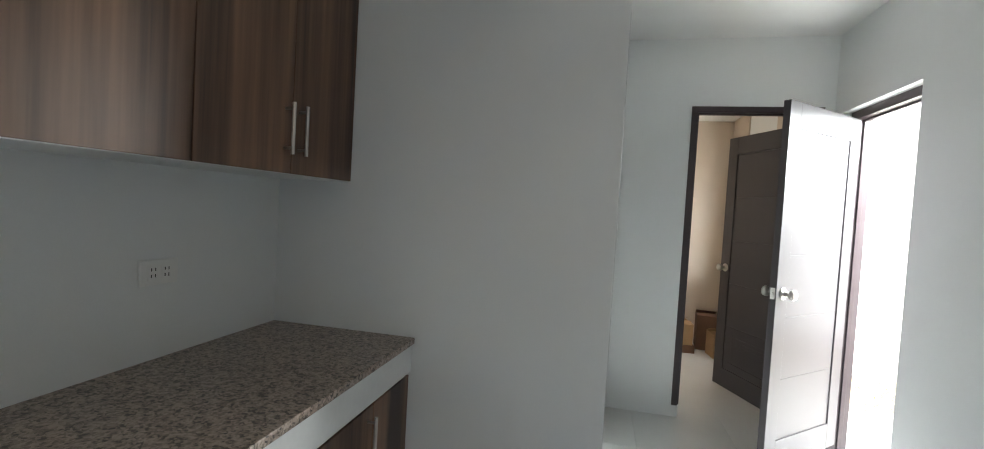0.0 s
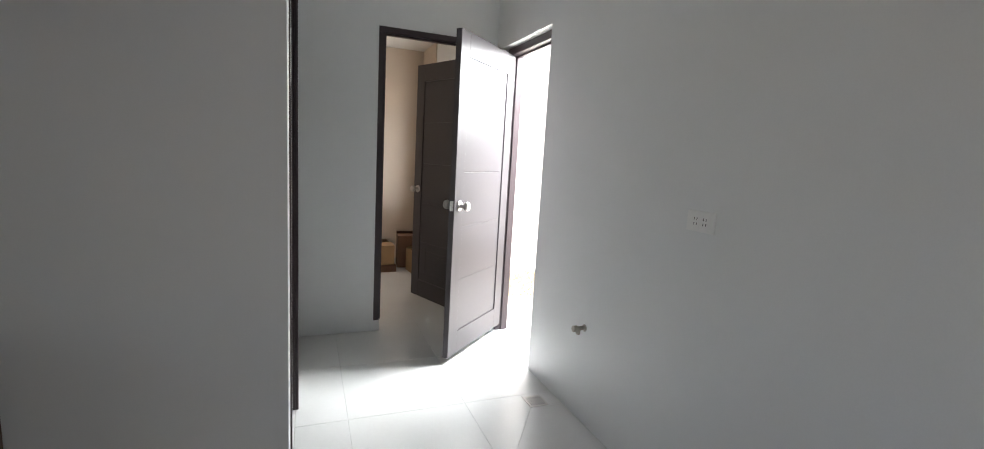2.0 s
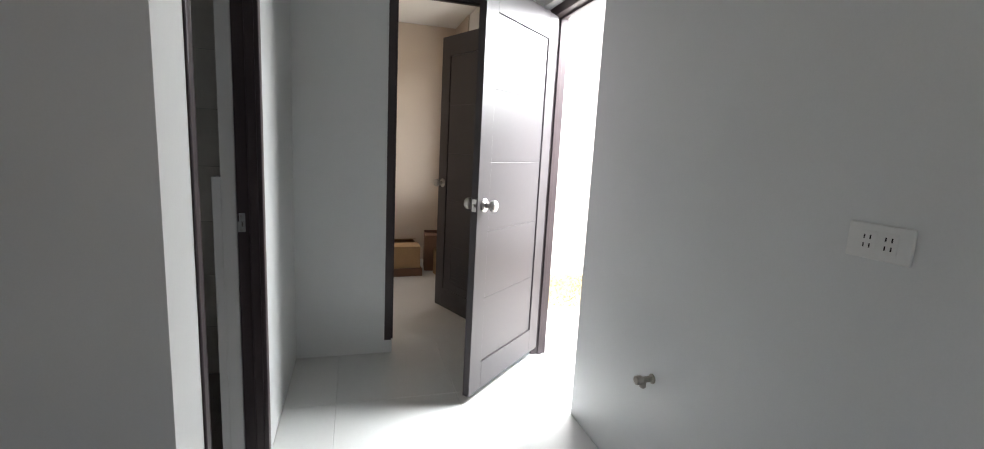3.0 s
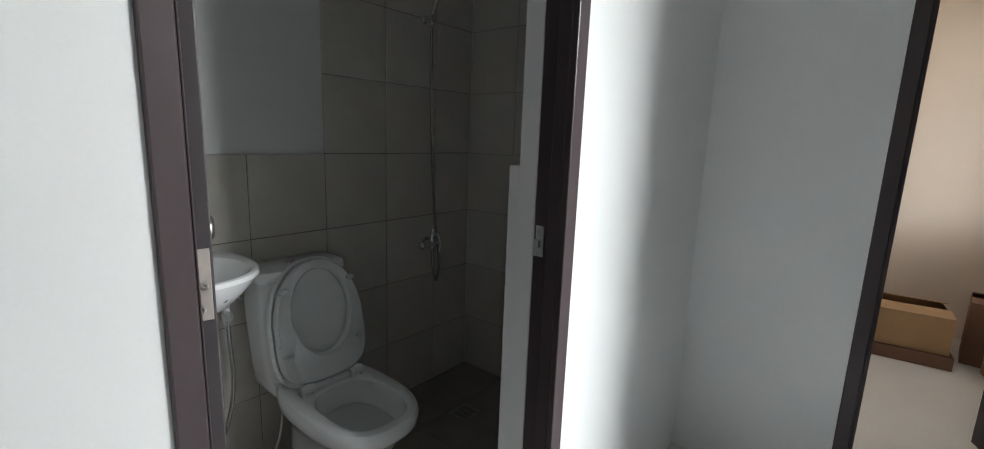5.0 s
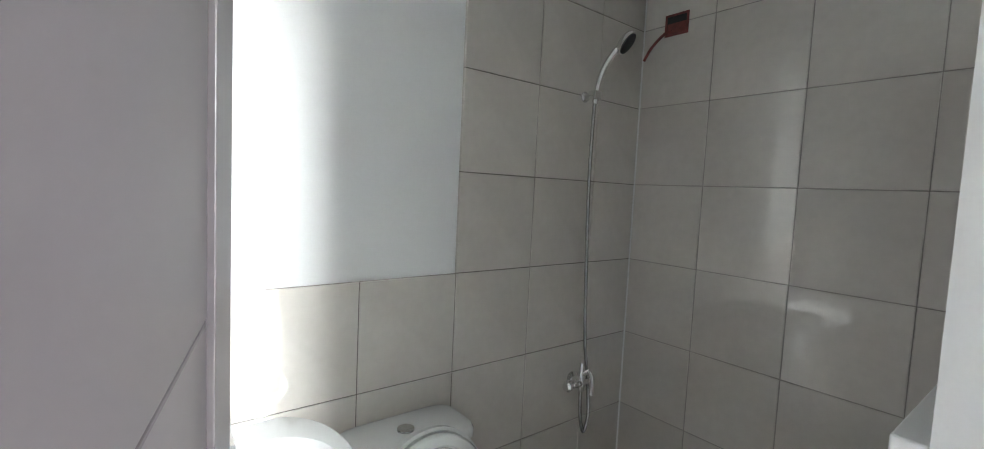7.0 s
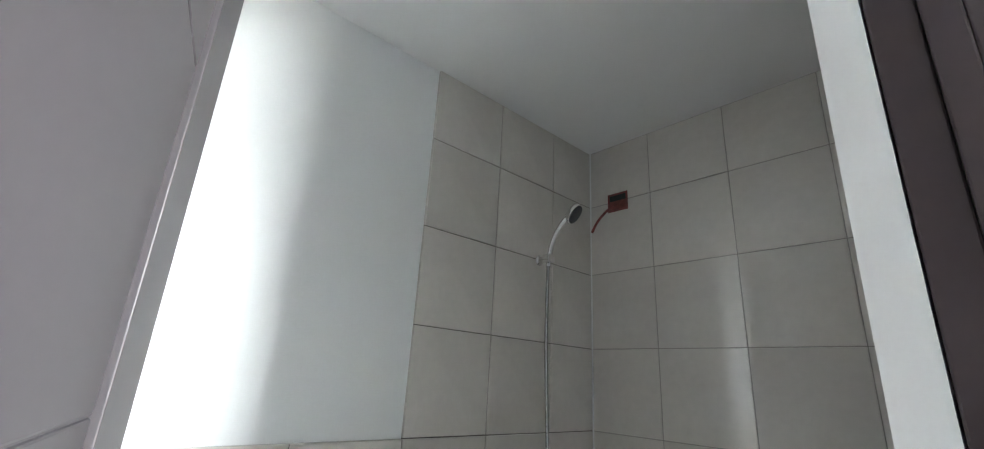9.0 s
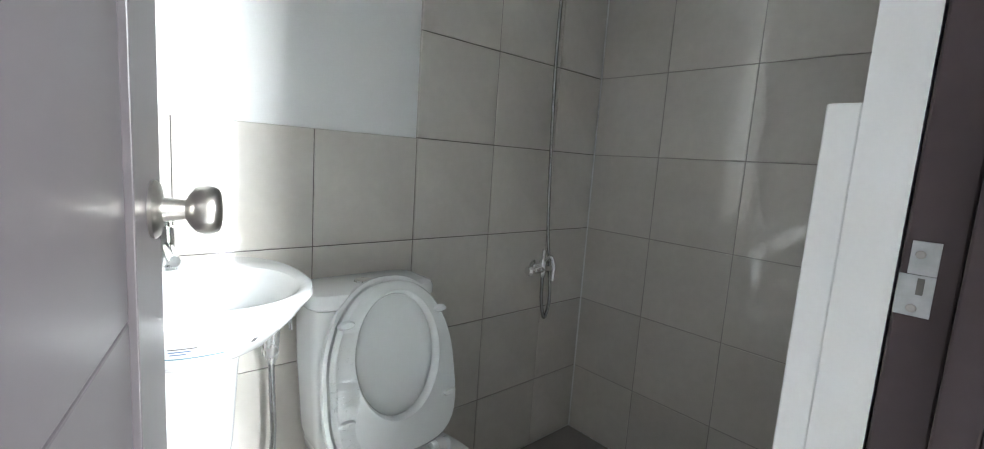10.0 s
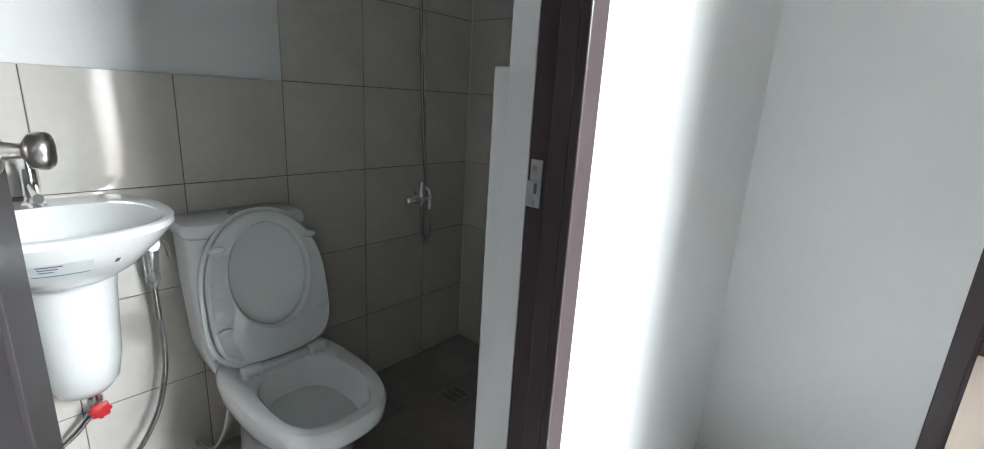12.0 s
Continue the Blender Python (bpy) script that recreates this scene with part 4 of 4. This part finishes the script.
tube(bm, smooth_path([(x0 + 0.03, BY - 0.006, z0 + 0.02), (x0 + 0.0, BY - 0.012, z0 + 0.008), (x0 - 0.045, BY - 0.014, z0 - 0.03), (x0 - 0.075, BY - 0.016, z0 - 0.075)], 8), 0.0055, 8)
part("cable", bm, REDDK, ob, "loose red cable", smooth=True)

# pale sealant in the shower's corner
solid("trim_shower_corner", [((BX + 0.0005, BY - 0.006, BZ), (BX + 0.006, BY - 0.0005, BATH_CEIL))], COUNTER_W, "thin white sealant line in the tiled corner", "trim", bevel=0.002)

# recessed ceiling light
ob = thing("ceiling_downlight", "round chrome recessed downlight, switched off", "downlight", pose(-0.668, 0.985, BATH_CEIL))
bm = bmesh.new()
rings(bm, [circle((0, 0, z), (0, 0, 1), r, 36) for z, r in ((-0.001, 0.060), (-0.006, 0.058), (-0.009, 0.052), (-0.007, 0.046), (-0.0015, 0.043))], cap0=False, cap1=False)
part("ring", bm, CHROME, ob, smooth=True)
bm = bmesh.new()
lathe(bm, (0, 0, -0.002), (0, 0, -1), [(0, 0.042), (0.006, 0.036), (0.014, 0.026), (0.019, 0.012), (0.020, 0.001)], 28)
part("lens", bm, SEATP, ob, "frosted white lens", smooth=True)

# wall edge beside the doorway: tile bed, painted white at its end
solid("wall_tile_bed", [((-0.150, DYI + 0.002, BZ - 0.01), (-0.1202, BY, WAIN + 0.028))], PAINT, "white painted edge of the tile bed beside the doorway", "wall", bevel=0.002)

# ---- store-room boxes ----
def carton(label, x0, y0, x1, y1, z0, z1, m, turn=0.0, flaps=True):
    cx, cy = (x0 + x1) / 2, (y0 + y1) / 2
    w, d = (x1 - x0) / 2, (y1 - y0) / 2
    ob = thing("cardboard_box", label, "box", pose(cx, cy, z0, 0, 0, turn), group="boxes in the store room")
    h = z1 - z0
    t = 0.006
    for nm, a, c in (("side", (-w, -d, 0), (w, -d + t, h)), ("side", (-w, d - t, 0), (w, d, h)), ("end", (-w, -d + t, 0), (-w + t, d - t, h)),
                     ("end", (w - t, -d + t, 0), (w, d - t, h)), ("base", (-w + t, -d + t, 0), (w - t, d - t, t))):
        part(nm, bx(a, c), m, ob)
    if flaps:
        for sy in (-1, 1):
            bm = bmesh.new()
            v = box(bm, (-w, sy * d - (0 if sy > 0 else 0.0), h), (w, sy * d * 0.25, h + 0.005))
            for q in v:
                if abs(q.co.y) < d * 0.5:
                    q.co.z += 0.03 if sy > 0 else 0.012
            part("flap", bm, m, ob)
    return ob


carton("low brown cardboard tray on the store-room floor", 0.38, 3.52, 0.95, 3.95, 0.0, 0.075, CARDDK, 4, False)
carton("open tan cardboard box resting on a tray", 0.40, 3.54, 0.93, 3.93, 0.077, 0.285, CARD, 4)
carton("upright brown cardboard box against the wall", 1.02, 3.72, 1.22, 3.98, 0.0, 0.36, CARDDK, -6)
carton("small tan cardboard box beside the wall", 1.10, 3.45, 1.30, 3.66, 0.0, 0.24, CARD, 8)

# ---- dry grass strip ----
rng = random.Random(5)
bm = bmesh.new()
for i in range(3200):
    x, y = rng.uniform(RIGHT + 0.2, 5.1), rng.uniform(2.78, 3.98)
    h, a = rng.uniform(0.012, 0.05), rng.uniform(0, 6.28)
    dx, dy = math.cos(a) * 0.004, math.sin(a) * 0.004
    lx, ly = rng.uniform(-0.05, 0.05), rng.uniform(-0.05, 0.05)
    v = [bm.verts.new(p) for p in ((x - dx, y - dy, -0.16), (x + dx, y + dy, -0.16), (x + lx * 0.5 + dx * 0.6, y + ly * 0.5 + dy * 0.6, -0.16 + h * 0.7), (x + lx, y + ly, -0.16 + h))]
    bm.faces.new((v[0], v[1], v[2]))
    bm.faces.new((v[0], v[2], v[3]))
me = bpy.data.meshes.new("dry_grass")
bm.to_mesh(me)
bm.free()
me.materials.append(GRASS)
tagged(new("dry_grass", me), "short dry yellow grass along the boundary wall", "grass", kind="stuff")

# ---- tiles ----
def tile_mesh(cache, size, axis, t=0.010, b=0.0016):
    """A slab with softened edges; axis is the way its face looks."""
    key = (tuple(round(s, 4) for s in size), axis, t)
    if key not in cache:
        bm = bmesh.new()
        w, h = size
        lp = []
        for d, inset in ((0, 0), (t - b, 0), (t, b)):
            lp.append([(-w / 2 + inset, -h / 2 + inset, d), (w / 2 - inset, -h / 2 + inset, d), (w / 2 - inset, h / 2 - inset, d), (-w / 2 + inset, h / 2 - inset, d)])
        turn = {"z": Matrix(), "x": Matrix(((0, 0, 1), (1, 0, 0), (0, 1, 0))), "-y": Matrix(((1, 0, 0), (0, 0, -1), (0, 1, 0))), "-x": Matrix(((0, 0, -1), (-1, 0, 0), (0, 1, 0)))}[axis]
        turn = turn.to_3x3() if len(turn) == 4 else turn
        rings(bm, [[turn @ Vector(p) for p in q] for q in lp])
        cache[key] = bm
    return cache[key]


meshes = {}


def tile(parent, centre, size, axis, material, gap=0.0025, t=0.010, name="tile"):
    size = (size[0] - gap, size[1] - gap)
    key = (round(size[0], 3), round(size[1], 3), axis, material.name)
    if key not in meshes:
        meshes[key] = mesh_of(name, tile_mesh({}, size, axis, t), material)
    ob = new(name, meshes[key])
    ob.parent = parent
    ob.location = centre
    return ob


def spans(cuts):
    return list(zip(cuts, cuts[1:]))


ROWS = [BZ, 0.20, 0.50, 0.80, WAIN]
UP = [WAIN, 1.40, 1.70, 2.0, BATH_CEIL]
back_tiles = tagged(new("wall_tiles_back"), "glossy greige square wall tiles behind the toilet", "tiles", kind="structure")
bed = part("grout", bx((BX - 0.0118, 0.101, BZ), (BX - 0.003, BY + 0.003, WAIN - 0.003)), GROUT_D, back_tiles)
bed = part("grout", bx((BX - 0.0118, 1.064, WAIN - 0.003), (BX - 0.003, BY + 0.003, BATH_CEIL)), GROUT_D, back_tiles)
COLS = [0.165, 0.465, 0.763, 1.061, 1.359, 1.655, BY]
for y0, y1 in spans(COLS):
    for z0, z1 in spans(ROWS) + (spans(UP) if y0 > 1.0 else []):
        tile(back_tiles, (BX - 0.010, (y0 + y1) / 2, (z0 + z1) / 2), (y1 - y0, z1 - z0), "x", TILE, gap=0.0022)
end_tiles = tagged(new("wall_tiles_shower"), "glossy greige square wall tiles at the end of the shower", "tiles", kind="structure")
part("grout", bx((BX, BY + 0.001, BZ), (-0.1205, BY + 0.0098, BATH_CEIL)), GROUT_M, end_tiles)
for x0, x1 in spans([BX, -0.905, -0.605, -0.305, -0.1205]):
    for z0, z1 in spans(ROWS) + spans(UP):
        if x0 > -0.31 and z1 <= WAIN + 0.001:
            tile(end_tiles, ((x0 - 0.1505) / 2, BY + 0.009, (z0 + z1) / 2), (-0.1505 - x0, z1 - z0), "-y", TILE, gap=0.0022)
        else:
            tile(end_tiles, ((x0 + x1) / 2, BY + 0.009, (z0 + z1) / 2), (x1 - x0, z1 - z0), "-y", TILE, gap=0.0022)
bath_floor = tagged(new("floor_tiles_bathroom"), "matt dark grey square bathroom floor tiles", "tiles", kind="structure")
for x0, x1 in spans([BX, -0.905, -0.605, -0.305, -0.12]):
    for y0, y1 in spans([0.101, 0.41, 0.71, 1.01, 1.31, 1.61, BY]):
        tile(bath_floor, ((x0 + x1) / 2, (y0 + y1) / 2, BZ - 0.010), (x1 - x0, y1 - y0), "z", BFLOOR, gap=0.0016)
tile(bath_floor, (-0.06, (DY0 + DYI) / 2, -0.010), (0.12, DYI - DY0), "z", FLOOR_T, gap=0.0015)
floor_tiles = tagged(new("floor_tiles"), "large glossy white floor tiles", "tiles", kind="structure")
XS = [BACK, -0.96, -0.36, 0.24, 0.84, RIGHT]
YS = [REAR, -5.3, -4.7, -4.1, -3.5, -2.9, -2.3, -1.7, -1.1, -0.5, 0.10, 0.70, 1.30, FAR + 0.117]
for x0, x1 in spans(XS):
    for y0, y1 in spans(YS):
        if y0 > 0.0 and x0 < 0.0:
            x0 = 0.0
        if y0 > 0.0 and x1 <= 0.0:
            continue
        if y0 < 0 < y1 and x1 <= 0:
            y1 = 0.0
        if (x0, y0) == (0.84, 0.10):
            continue
        if x1 - x0 < 0.02:
            continue
        tile(floor_tiles, ((x0 + x1) / 2, (y0 + y1) / 2, -0.010), (x1 - x0, y1 - y0), "z", FLOOR_T, gap=0.0015)
# the tile at the drain is cut along its falls
def cut_tile(pts):
    c = Vector((sum(p[0] for p in pts) / len(pts), sum(p[1] for p in pts) / len(pts), 0))
    bm = bmesh.new()
    rings(bm, [[Vector((p[0], p[1], z)) + (c - Vector((p[0], p[1], 0))).normalized() * g for p in pts] for z, g in ((-0.010, 0.0016), (-0.0014, 0.0016), (0.0, 0.003))])
    part("tile", bm, FLOOR_T, floor_tiles)


cut_tile([(0.84, 0.10), (1.165, 0.56), (1.165, 0.667), (1.165, 0.70), (0.84, 0.70)])
cut_tile([(0.84, 0.10), (RIGHT, 0.10), (RIGHT, 0.56), (1.272, 0.56), (1.165, 0.56)])
cut_tile([(1.165, 0.667), (1.272, 0.667), (1.272, 0.70), (1.165, 0.70)])
cut_tile([(1.272, 0.56), (RIGHT, 0.56), (RIGHT, 0.70), (1.272, 0.70)])
